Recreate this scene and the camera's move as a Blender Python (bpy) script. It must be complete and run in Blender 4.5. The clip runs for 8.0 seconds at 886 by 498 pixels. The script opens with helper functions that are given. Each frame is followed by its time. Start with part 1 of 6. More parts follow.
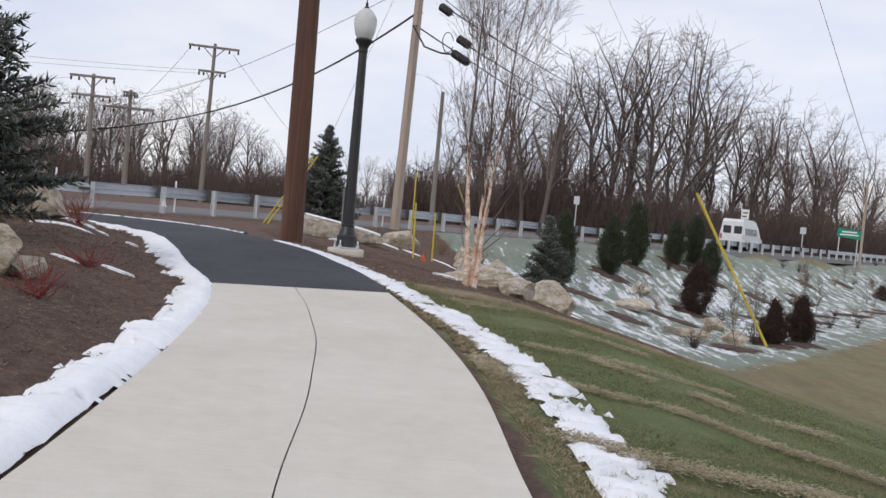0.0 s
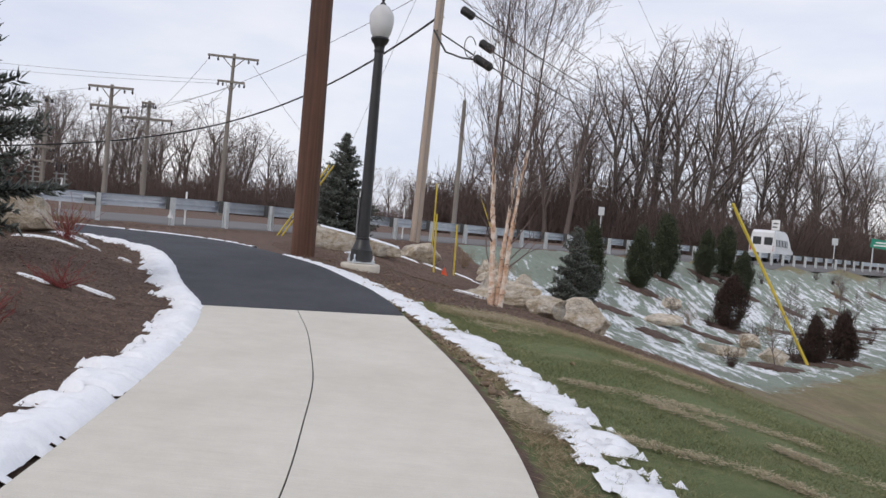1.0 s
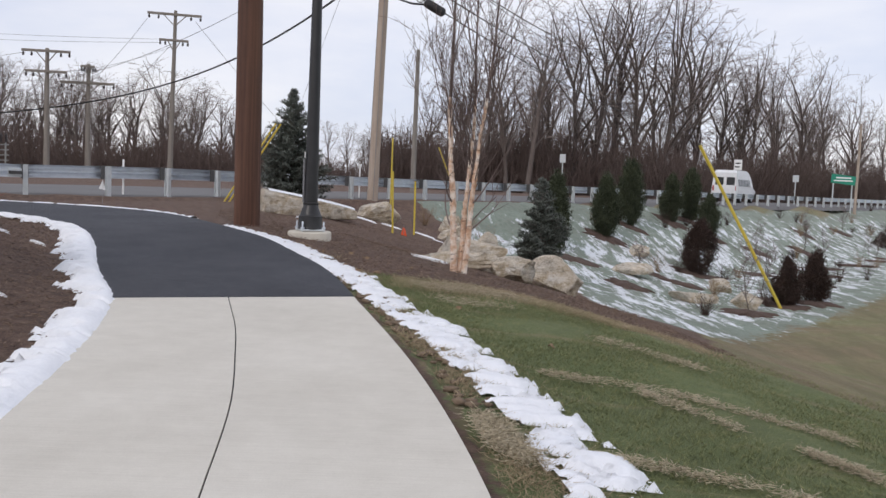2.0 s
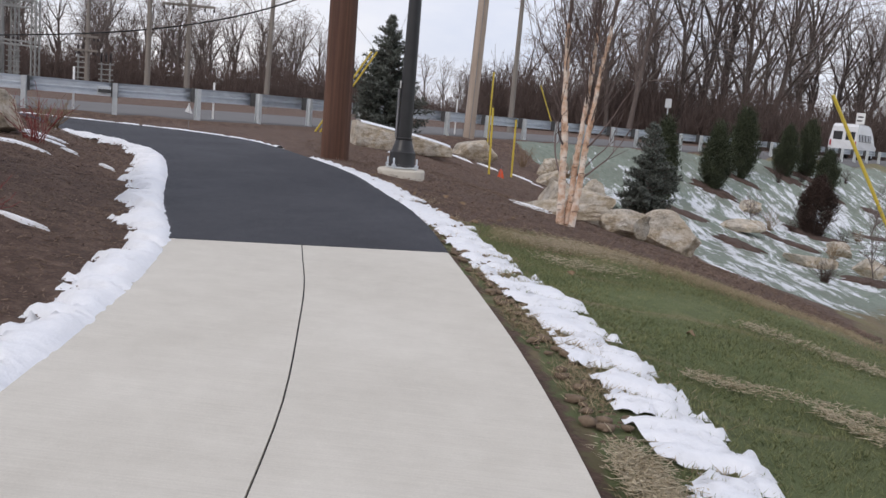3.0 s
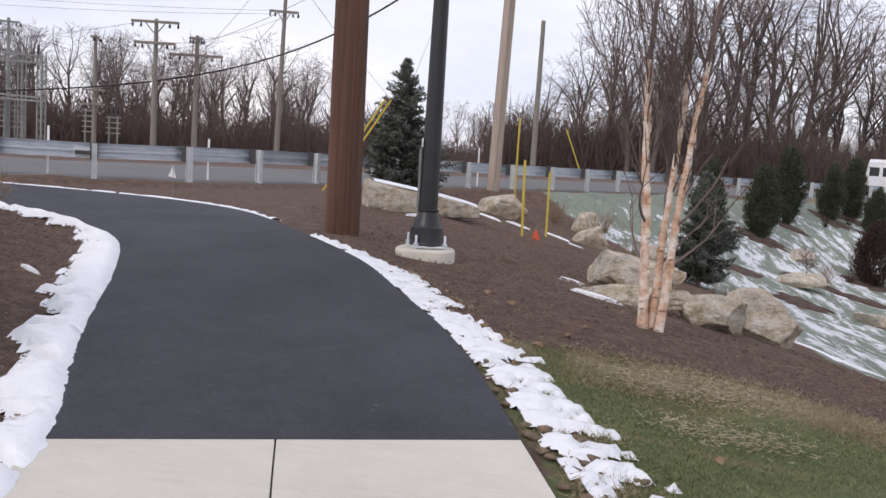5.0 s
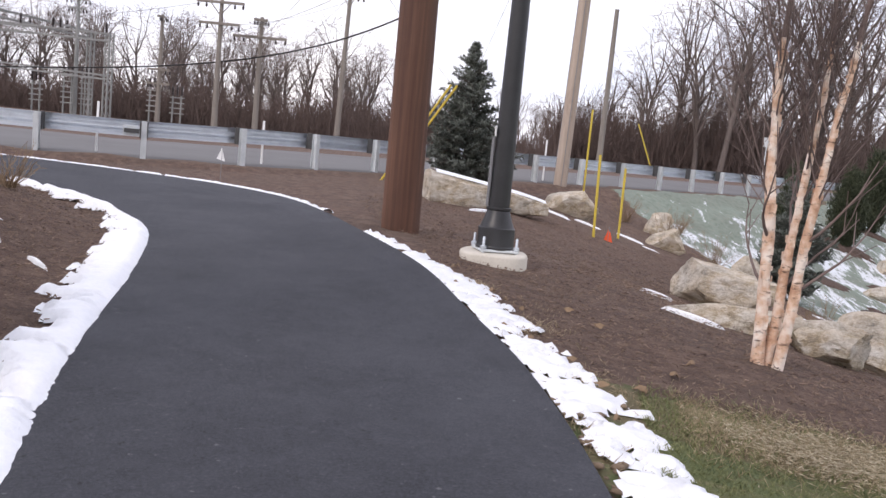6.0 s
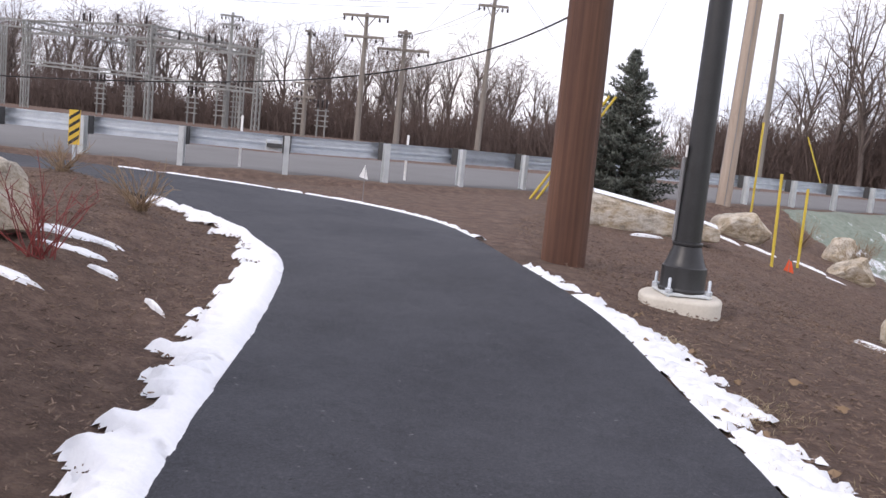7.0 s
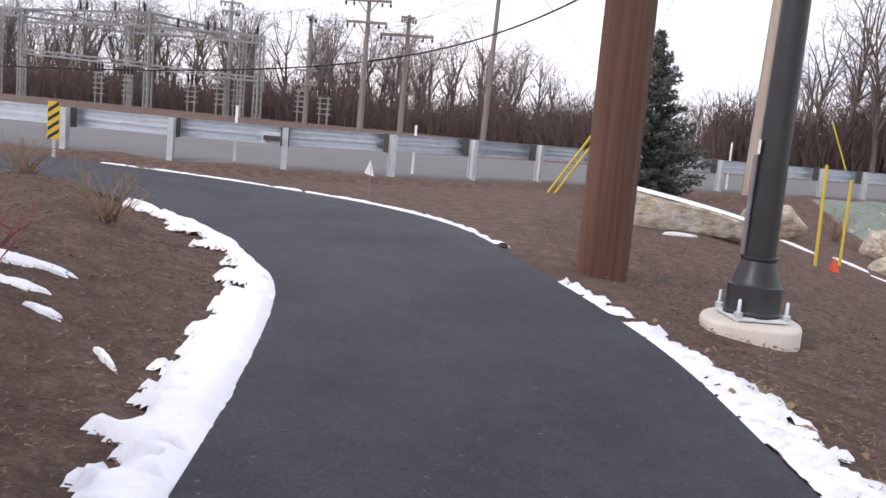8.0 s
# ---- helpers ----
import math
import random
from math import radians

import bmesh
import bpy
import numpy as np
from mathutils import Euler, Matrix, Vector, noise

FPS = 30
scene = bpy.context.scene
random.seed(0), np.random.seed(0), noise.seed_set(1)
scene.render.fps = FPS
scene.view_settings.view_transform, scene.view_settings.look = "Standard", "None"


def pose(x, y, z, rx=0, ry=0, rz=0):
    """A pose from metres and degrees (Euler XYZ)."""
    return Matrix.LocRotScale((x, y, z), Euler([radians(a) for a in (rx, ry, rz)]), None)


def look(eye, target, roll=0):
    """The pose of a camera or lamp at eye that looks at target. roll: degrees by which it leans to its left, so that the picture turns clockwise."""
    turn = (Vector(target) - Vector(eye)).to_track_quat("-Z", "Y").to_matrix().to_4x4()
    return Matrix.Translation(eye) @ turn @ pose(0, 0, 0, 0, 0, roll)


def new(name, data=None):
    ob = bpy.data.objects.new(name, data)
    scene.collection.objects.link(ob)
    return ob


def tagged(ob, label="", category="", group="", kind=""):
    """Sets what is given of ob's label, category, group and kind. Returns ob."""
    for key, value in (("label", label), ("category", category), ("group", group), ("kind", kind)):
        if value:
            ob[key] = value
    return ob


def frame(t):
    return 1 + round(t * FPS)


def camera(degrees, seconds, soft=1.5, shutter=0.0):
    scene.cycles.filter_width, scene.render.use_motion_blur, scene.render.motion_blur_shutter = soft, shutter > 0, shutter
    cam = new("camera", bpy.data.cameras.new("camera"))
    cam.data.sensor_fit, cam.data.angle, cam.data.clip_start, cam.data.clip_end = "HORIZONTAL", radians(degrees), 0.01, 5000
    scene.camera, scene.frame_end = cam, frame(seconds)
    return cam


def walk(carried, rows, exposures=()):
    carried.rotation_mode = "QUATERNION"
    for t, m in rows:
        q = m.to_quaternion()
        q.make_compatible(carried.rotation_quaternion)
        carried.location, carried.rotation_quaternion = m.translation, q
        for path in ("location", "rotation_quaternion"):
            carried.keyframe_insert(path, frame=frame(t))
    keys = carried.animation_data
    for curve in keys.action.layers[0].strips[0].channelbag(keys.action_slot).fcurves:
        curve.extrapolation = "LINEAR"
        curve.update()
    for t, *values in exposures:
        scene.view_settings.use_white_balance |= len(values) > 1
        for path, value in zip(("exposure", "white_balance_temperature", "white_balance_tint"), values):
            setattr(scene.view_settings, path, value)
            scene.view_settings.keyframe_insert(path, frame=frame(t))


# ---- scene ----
SKY_STRENGTH, SUN_STRENGTH = 1.0, 0.8
cam = camera(54.0, 8.0)
PATH = [
    (0, (1.772, -16.677, 0.981), (1.782, -14.679, 0.908), 5.2),
    (0.5, (1.895, -16.33, 1.0), (2.055, -14.337, 0.965), 3.2),
    (1, (1.757, -15.4, 0.999), (1.715, -13.401, 0.947), 5.1),
    (1.2, (1.815, -15.13, 1.09), (1.867, -13.132, 1.015), 3.1),
    (2.3, (1.823, -13.849, 1.105), (1.87, -11.857, 0.936), 2.4),
    (2.5, (1.841, -13.663, 1.079), (1.88, -11.672, 0.893), 2.8),
    (3, (1.657, -12.816, 1.074), (1.513, -10.845, 0.767), 5.2),
    (3.5, (1.513, -12.127, 1.102), (1.357, -10.155, 0.805), 2.8),
    (4, (1.335, -11.301, 1.102), (1.008, -9.353, 0.794), 6.4),
    (4.5, (1.28, -10.672, 1.174), (1.121, -8.695, 0.923), 2.8),
    (4.7, (1.217, -10.41, 1.251), (1.034, -8.43, 1.036), 3.6),
    (5.8, (1.026, -9.225, 1.345), (0.819, -7.248, 1.13), 3.6),
    (6, (0.881, -8.868, 1.289), (0.568, -6.908, 1.042), 5.7),
    (6.5, (0.645, -8.325, 1.321), (0.28, -6.377, 1.05), 3.8),
    (7, (0.322, -7.689, 1.338), (-0.293, -5.803, 1.086), 5.8),
    (7.5, (0.033, -7.079, 1.343), (-0.484, -5.164, 1.090), 2.3),
    (8, (-0.211, -6.563, 1.388), (-0.831, -4.683, 1.105), 5.3),
]
walk(cam, [(t, look(eye, target, roll)) for t, eye, target, roll in PATH], exposures=[(0.0, 0.08, 6550, 13), (2.5, 0.08, 6560, 14), (4.5, 0.10, 6580, 15.5), (5.8, 0.58, 6660, 18), (8.0, 0.66, 6640, 18)])

# ---- world, sun, exposure ----
world = bpy.data.worlds.new("overcast_sky")
scene.world = world
world.use_nodes = True
wn, wl = world.node_tree.nodes, world.node_tree.links
wn.clear()
w_out = wn.new("ShaderNodeOutputWorld")
w_bg = wn.new("ShaderNodeBackground")
w_sky = wn.new("ShaderNodeTexSky")
w_sky.sky_type, w_sky.sun_disc = "NISHITA", False
w_sky.sun_elevation, w_sky.sun_rotation = radians(32), radians(215)
w_gain = wn.new("ShaderNodeMix")
w_gain.data_type, w_gain.blend_type = "RGBA", "MULTIPLY"
w_gain.inputs[0].default_value = 1.0
w_gain.inputs[7].default_value = (0.12, 0.12, 0.12, 1)
w_tc = wn.new("ShaderNodeTexCoord")
w_map = wn.new("ShaderNodeMapping")
w_map.inputs[3].default_value = (1.0, 1.0, 3.2)
w_noise = wn.new("ShaderNodeTexNoise")
w_noise.inputs["Scale"].default_value = 2.6
w_noise.inputs["Detail"].default_value = 7
w_noise.inputs["Roughness"].default_value = 0.55
w_ramp = wn.new("ShaderNodeValToRGB")
w_ramp.color_ramp.elements[0].position, w_ramp.color_ramp.elements[0].color = 0.33, (0.66, 0.72, 0.86, 1)
w_ramp.color_ramp.elements[1].position, w_ramp.color_ramp.elements[1].color = 0.68, (0.93, 0.94, 0.97, 1)
w_mix = wn.new("ShaderNodeMix")
w_mix.data_type = "RGBA"
w_mix.inputs[0].default_value = 0.86
wl.new(w_tc.outputs["Generated"], w_map.inputs[0])
wl.new(w_map.outputs[0], w_noise.inputs["Vector"])
wl.new(w_noise.outputs["Fac"], w_ramp.inputs[0])
wl.new(w_sky.outputs[0], w_gain.inputs[6])
wl.new(w_gain.outputs[2], w_mix.inputs[6])
wl.new(w_ramp.outputs[0], w_mix.inputs[7])
wl.new(w_mix.outputs[2], w_bg.inputs[0])
w_bg.inputs[1].default_value = SKY_STRENGTH
wl.new(w_bg.outputs[0], w_out.inputs[0])
sun = new("sun", bpy.data.lights.new("sun", "SUN"))
sun.data.energy, sun.data.angle, sun.data.color = SUN_STRENGTH, radians(20), (1.0, 0.95, 0.88)
sun.matrix_world = look((-20, -28, 24), (0, 0, 0))


# ---- materials ----
def material(name, rough=0.8, metal=0.0):
    m = bpy.data.materials.new(name)
    m.use_nodes = True
    b = m.node_tree.nodes["Principled BSDF"]
    b.inputs["Roughness"].default_value, b.inputs["Metallic"].default_value = rough, metal
    return m, m.node_tree.nodes, m.node_tree.links, b


def texture_vector(n, l, stretch):
    tc, mp = n.new("ShaderNodeTexCoord"), n.new("ShaderNodeMapping")
    mp.inputs[3].default_value = stretch
    l.new(tc.outputs["Object"], mp.inputs[0])
    return mp.outputs[0]


def noise_node(n, l, vec, scale, detail=6, rough=0.6):
    t = n.new("ShaderNodeTexNoise")
    t.inputs["Scale"].default_value, t.inputs["Detail"].default_value, t.inputs["Roughness"].default_value = scale, detail, rough
    l.new(vec, t.inputs["Vector"])
    return t.outputs["Fac"]


def ramp(n, l, fac, stops):
    r = n.new("ShaderNodeValToRGB")
    e = r.color_ramp.elements
    while len(e) < len(stops):
        e.new(0.5)
    for k, (p, c) in zip(e, stops):
        k.position, k.color = p, (*c, 1)
    l.new(fac, r.inputs[0])
    return r.outputs[0]


def mix(n, l, fac, a, b, mode="MIX"):
    m = n.new("ShaderNodeMix")
    m.data_type, m.blend_type = "RGBA", mode
    for sock, val in ((0, fac), (6, a), (7, b)):
        if isinstance(val, (int, float)):
            m.inputs[sock].default_value = val
        elif isinstance(val, tuple):
            m.inputs[sock].default_value = (*val, 1)
        else:
            l.new(val, m.inputs[sock])
    return m.outputs[2]


def bump(n, l, b, height, strength=0.4, dist=0.02):
    k = n.new("ShaderNodeBump")
    k.inputs["Strength"].default_value, k.inputs["Distance"].default_value = strength, dist
    l.new(height, k.inputs["Height"])
    l.new(k.outputs[0], b.inputs["Normal"])


def surface(name, dark, light, scale=6.0, fine=60.0, rough=0.8, metal=0.0, stretch=(1, 1, 1), bump_strength=0.35, bump_dist=0.01, vary=0.0):
    """A two-scale mottled surface: broad stains, fine grain and relief."""
    m, n, l, b = material(name, rough, metal)
    v = texture_vector(n, l, stretch)
    broad, grain = noise_node(n, l, v, scale), noise_node(n, l, v, fine, 4, 0.7)
    mid = tuple((p + q) / 2 for p, q in zip(dark, light))
    col = ramp(n, l, broad, [(0.3, dark), (0.5, mid), (0.72, light)])
    col = mix(n, l, 0.45, col, ramp(n, l, grain, [(0.3, dark), (0.7, light)]))
    if vary:
        oi, hs = n.new("ShaderNodeObjectInfo"), n.new("ShaderNodeHueSaturation")
        mr = n.new("ShaderNodeMapRange")
        mr.inputs[3].default_value, mr.inputs[4].default_value = 1 - vary, 1 + vary
        l.new(oi.outputs["Random"], mr.inputs[0])
        l.new(mr.outputs[0], hs.inputs["Value"])
        l.new(col, hs.inputs["Color"])
        col = hs.outputs[0]
    l.new(col, b.inputs["Base Color"])
    bump(n, l, b, grain, bump_strength, bump_dist)
    return m


def leafy(name, dark, light, rough=0.6):
    """Foliage or twigs: each small piece has its own shade."""
    m, n, l, b = material(name, rough)
    geo = n.new("ShaderNodeNewGeometry")
    v = texture_vector(n, l, (1, 1, 1))
    col = ramp(n, l, geo.outputs["Random Per Island"], [(0.0, dark), (1.0, light)])
    col = mix(n, l, 0.35, col, ramp(n, l, noise_node(n, l, v, 2.5), [(0.35, dark), (0.65, light)]))
    l.new(col, b.inputs["Base Color"])
    return m


def plain(name, colour, rough=0.5, metal=0.0):
    return surface(name, tuple(c * 0.85 for c in colour), tuple(min(1, c * 1.1) for c in colour), 3, 40, rough, metal, bump_strength=0.08)


def asphalt_material():
    """Fresh asphalt: dark binder, paler aggregate grains and broad faint dusting."""
    m, n, l, b = material("new_asphalt", 0.8)
    v = texture_vector(n, l, (1, 1, 1))
    broad, mid, fine = noise_node(n, l, v, 0.8, 6, 0.65), noise_node(n, l, v, 9, 6, 0.7), noise_node(n, l, v, 70, 5, 0.8)
    cells = n.new("ShaderNodeTexVoronoi")
    cells.inputs["Scale"].default_value = 38
    l.new(v, cells.inputs["Vector"])
    col = ramp(n, l, fine, [(0.34, (0.006, 0.007, 0.012)), (0.5, (0.025, 0.028, 0.042)), (0.66, (0.105, 0.110, 0.130))])
    col = mix(n, l, 0.4, col, ramp(n, l, mid, [(0.3, (0.012, 0.013, 0.018)), (0.7, (0.066, 0.068, 0.078))]))
    col = mix(n, l, 0.35, col, ramp(n, l, broad, [(0.34, (0.010, 0.011, 0.016)), (0.66, (0.078, 0.081, 0.095))]))
    col = mix(n, l, ramp(n, l, cells.outputs["Distance"], [(0.05, (0.35, 0.35, 0.35)), (0.12, (0, 0, 0))]), col, (0.17, 0.17, 0.175))
    pits = noise_node(n, l, v, 22, 3, 0.6)
    col = mix(n, l, ramp(n, l, pits, [(0.68, (0, 0, 0)), (0.74, (0.55, 0.55, 0.55))]), col, (0.19, 0.195, 0.205))
    col = mix(n, l, ramp(n, l, pits, [(0.27, (0.8, 0.8, 0.8)), (0.33, (0, 0, 0))]), col, (0.006, 0.006, 0.008))
    l.new(col, b.inputs["Base Color"])
    bump(n, l, b, fine, 0.9, 0.012)
    return m


def concrete_material():
    """Pale concrete with broom lines, blotches and a few dark scuffs."""
    m, n, l, b = material("concrete", 0.92)
    v = texture_vector(n, l, (1, 1, 1))
    broad, mid, fine = noise_node(n, l, v, 0.7, 7, 0.65), noise_node(n, l, v, 5, 8, 0.7), noise_node(n, l, v, 120, 4, 0.8)
    broom = noise_node(n, l, texture_vector(n, l, (1.2, 60, 1)), 2.0, 3, 0.6)
    col = ramp(n, l, broad, [(0.3, (0.52, 0.49, 0.425)), (0.5, (0.61, 0.58, 0.51)), (0.7, (0.69, 0.66, 0.59))])
    col = mix(n, l, 0.30, col, ramp(n, l, mid, [(0.3, (0.44, 0.41, 0.355)), (0.7, (0.73, 0.70, 0.625))]))
    col = mix(n, l, 0.18, col, ramp(n, l, fine, [(0.3, (0.33, 0.31, 0.27)), (0.7, (0.78, 0.75, 0.68))]))
    col = mix(n, l, 0.14, col, ramp(n, l, broom, [(0.35, (0.44, 0.415, 0.365)), (0.65, (0.73, 0.70, 0.63))]))
    scuff = noise_node(n, l, texture_vector(n, l, (0.9, 0.6, 1)), 2.3, 9, 0.75)
    col = mix(n, l, ramp(n, l, scuff, [(0.68, (0, 0, 0)), (0.80, (0.35, 0.35, 0.35))]), col, (0.22, 0.20, 0.185))
    l.new(col, b.inputs["Base Color"])
    bump(n, l, b, fine, 0.25, 0.004)
    return m


M_CONCRETE = concrete_material()
M_BLOCK = surface("cast_concrete", (0.5, 0.46, 0.39), (0.66, 0.62, 0.54), 3, 50, 0.9, bump_strength=0.3, bump_dist=0.006)
M_ASPHALT = asphalt_material()
M_ROAD = surface("worn_asphalt", (0.115, 0.11, 0.108), (0.17, 0.168, 0.168), 0.5, 60, 0.85, bump_strength=0.2)
M_GALV = surface("galvanised_steel", (0.50, 0.54, 0.59), (0.72, 0.77, 0.82), 5, 60, 0.38, 0.55, bump_strength=0.1)
M_POST = surface("weathered_galvanised_steel", (0.46, 0.49, 0.50), (0.66, 0.69, 0.70), 6, 70, 0.6, 0.25, bump_strength=0.1, vary=0.08)
M_BLOCKOUT = surface("dark_timber_spacer", (0.03, 0.03, 0.032), (0.09, 0.09, 0.09), 8, 50, 0.8)
def brown_timber():
    """Treated pole timber: long vertical grain, dark checks and paler worn streaks."""
    m, n, l, b = material("treated_brown_timber", 0.72)
    grain = noise_node(n, l, texture_vector(n, l, (9, 9, 0.22)), 3.0, 7, 0.65)
    streak = noise_node(n, l, texture_vector(n, l, (3, 3, 0.10)), 2.2, 5, 0.6)
    blot = noise_node(n, l, texture_vector(n, l, (1, 1, 0.6)), 1.6, 6, 0.65)
    col = ramp(n, l, grain, [(0.28, (0.030, 0.012, 0.008)), (0.48, (0.085, 0.036, 0.021)), (0.72, (0.17, 0.080, 0.048))])
    col = mix(n, l, 0.45, col, ramp(n, l, streak, [(0.35, (0.035, 0.014, 0.009)), (0.5, (0.10, 0.042, 0.024)), (0.65, (0.21, 0.105, 0.062))]))
    col = mix(n, l, 0.3, col, ramp(n, l, blot, [(0.35, (0.045, 0.018, 0.012)), (0.7, (0.15, 0.065, 0.036))]))
    l.new(col, b.inputs["Base Color"])
    bump(n, l, b, grain, 0.8, 0.015)
    return m


M_BROWN = brown_timber()
M_PALE = surface("pale_new_timber", (0.30, 0.235, 0.185), (0.50, 0.41, 0.34), 2.5, 26, 0.8, stretch=(4, 4, 0.35), bump_strength=0.4)
M_GREYWOOD = surface("weathered_timber", (0.15, 0.132, 0.115), (0.31, 0.28, 0.245), 2.0, 24, 0.85, stretch=(4, 4, 0.3))
M_BLACK = surface("black_enamel", (0.012, 0.012, 0.013), (0.032, 0.032, 0.034), 4, 80, 0.38, bump_strength=0.06)
M_STEEL = surface("grey_structural_steel", (0.22, 0.23, 0.225), (0.38, 0.385, 0.37), 1.5, 20, 0.65, 0.2)
M_PORCELAIN = plain("dark_porcelain", (0.045, 0.035, 0.035), 0.3)
M_CABLE = plain("black_cable", (0.02, 0.02, 0.021), 0.6)
M_WIRE = plain("weathered_wire", (0.26, 0.26, 0.27), 0.5, 0.5)
M_YELLOW = plain("yellow_plastic", (0.60, 0.45, 0.055), 0.55)
M_ORANGE = plain("orange_flag_plastic", (0.75, 0.10, 0.03), 0.6)
M_WHITE = plain("white_plastic", (0.78, 0.78, 0.77), 0.5)
M_SIGNGREEN = plain("green_sign_sheeting", (0.02, 0.26, 0.17), 0.4)
M_SIGNYELLOW = plain("yellow_sign_sheeting", (0.72, 0.47, 0.05), 0.45)
M_DARK = plain("black_print", (0.015, 0.015, 0.015), 0.6)
M_BARK = surface("grey_bark", (0.080, 0.065, 0.058), (0.185, 0.152, 0.136), 3, 30, 0.95, stretch=(3, 3, 0.6), vary=0.25)
M_TWIG = leafy("bare_twigs", (0.13, 0.104, 0.095), (0.29, 0.236, 0.218), 0.9)
M_BRUSH = leafy("brown_thicket", (0.082, 0.058, 0.050), (0.165, 0.120, 0.104), 0.95)
M_BIRCHTWIG = leafy("birch_twigs", (0.085, 0.060, 0.053), (0.22, 0.165, 0.15), 0.9)
M_NEEDLE = leafy("blue_green_needles", (0.048, 0.060, 0.049), (0.215, 0.236, 0.203), 0.7)
M_ARB = leafy("dark_evergreen_scales", (0.022, 0.032, 0.016), (0.090, 0.105, 0.052), 0.8)
M_RUST = leafy("rust_brown_foliage", (0.030, 0.018, 0.014), (0.085, 0.048, 0.036), 0.85)
M_REDTWIG = leafy("red_stems", (0.13, 0.024, 0.022), (0.32, 0.062, 0.054), 0.7)
M_TANTWIG = leafy("tan_stems", (0.18, 0.12, 0.07), (0.36, 0.26, 0.17), 0.9)
M_GRASS = leafy("winter_grass", (0.105, 0.140, 0.050), (0.36, 0.36, 0.16), 0.8)
M_DEADGRASS = leafy("dead_grass", (0.30, 0.225, 0.125), (0.62, 0.50, 0.33), 0.9)
M_STRAW = leafy("bleached_straw", (0.50, 0.41, 0.27), (0.80, 0.70, 0.52), 0.9)
M_CHIP = leafy("mulch_chips", (0.045, 0.026, 0.020), (0.36, 0.255, 0.19), 0.95)
M_LEAF = leafy("dry_leaves", (0.15, 0.095, 0.055), (0.33, 0.225, 0.135), 0.85)
M_CARPAINT = plain("white_paint", (0.72, 0.73, 0.74), 0.25)
M_GLASS = plain("dark_glass", (0.02, 0.022, 0.025), 0.1)
M_TYRE = plain("black_rubber", (0.02, 0.02, 0.02), 0.85)
M_REDLIGHT = plain("red_lens", (0.35, 0.02, 0.02), 0.3)


def rock_material():
    m, n, l, b = material("tan_grey_fieldstone", 0.9)
    v = texture_vector(n, l, (1, 1, 1.6))
    broad, mid, fine = noise_node(n, l, v, 1.3, 6, 0.6), noise_node(n, l, v, 5, 8, 0.7), noise_node(n, l, v, 40, 5, 0.7)
    col = ramp(n, l, broad, [(0.32, (0.38, 0.36, 0.33)), (0.44, (0.58, 0.51, 0.41)), (0.54, (0.62, 0.44, 0.22)), (0.66, (0.76, 0.71, 0.63))])
    col = mix(n, l, 0.62, col, ramp(n, l, mid, [(0.36, (0.07, 0.058, 0.048)), (0.45, (0.44, 0.37, 0.27)), (0.60, (0.82, 0.78, 0.71))]))
    l.new(mix(n, l, 0.25, col, ramp(n, l, fine, [(0.3, (0.12, 0.11, 0.1)), (0.7, (0.6, 0.56, 0.5))])), b.inputs["Base Color"])
    bump(n, l, b, mid, 1.0, 0.09)
    return m


M_ROCK = rock_material()


def snow_material():
    m, n, l, b = material("old_snow", 0.55)
    v = texture_vector(n, l, (1, 1, 1))
    f, g2 = noise_node(n, l, v, 30, 6, 0.7), noise_node(n, l, v, 3)
    l.new(mix(n, l, 0.3, ramp(n, l, g2, [(0.3, (0.80, 0.83, 0.88)), (0.7, (0.92, 0.93, 0.95))]), ramp(n, l, f, [(0.25, (0.70, 0.72, 0.76)), (0.6, (0.93, 0.94, 0.96))])), b.inputs["Base Color"])
    b.inputs["Subsurface Weight"].default_value = 0.0
    bump(n, l, b, f, 0.5, 0.02)
    return m


M_SNOW = snow_material()


def birch_material():
    m, n, l, b = material("peeling_birch_bark", 0.8)
    v = texture_vector(n, l, (3, 3, 9))
    v2 = texture_vector(n, l, (1, 1, 1))
    scars, patch = noise_node(n, l, v, 3.0, 6, 0.75), noise_node(n, l, v2, 7, 5, 0.6)
    col = ramp(n, l, patch, [(0.30, (0.42, 0.22, 0.13)), (0.45, (0.65, 0.44, 0.31)), (0.60, (0.80, 0.70, 0.61))])
    l.new(mix(n, l, ramp(n, l, scars, [(0.56, (0, 0, 0)), (0.66, (1, 1, 1))]), col, (0.11, 0.065, 0.045)), b.inputs["Base Color"])
    bump(n, l, b, scars, 0.6, 0.01)
    return m


M_BIRCH = birch_material()


def globe_material():
    m, n, l, b = material("frosted_ribbed_globe", 0.25)
    b.inputs["Base Color"].default_value = (0.80, 0.80, 0.80, 1)
    b.inputs["Transmission Weight"].default_value = 0.35
    v = texture_vector(n, l, (1, 1, 1))
    bump(n, l, b, noise_node(n, l, v, 30), 0.2, 0.01)
    return m


M_GLOBE = globe_material()


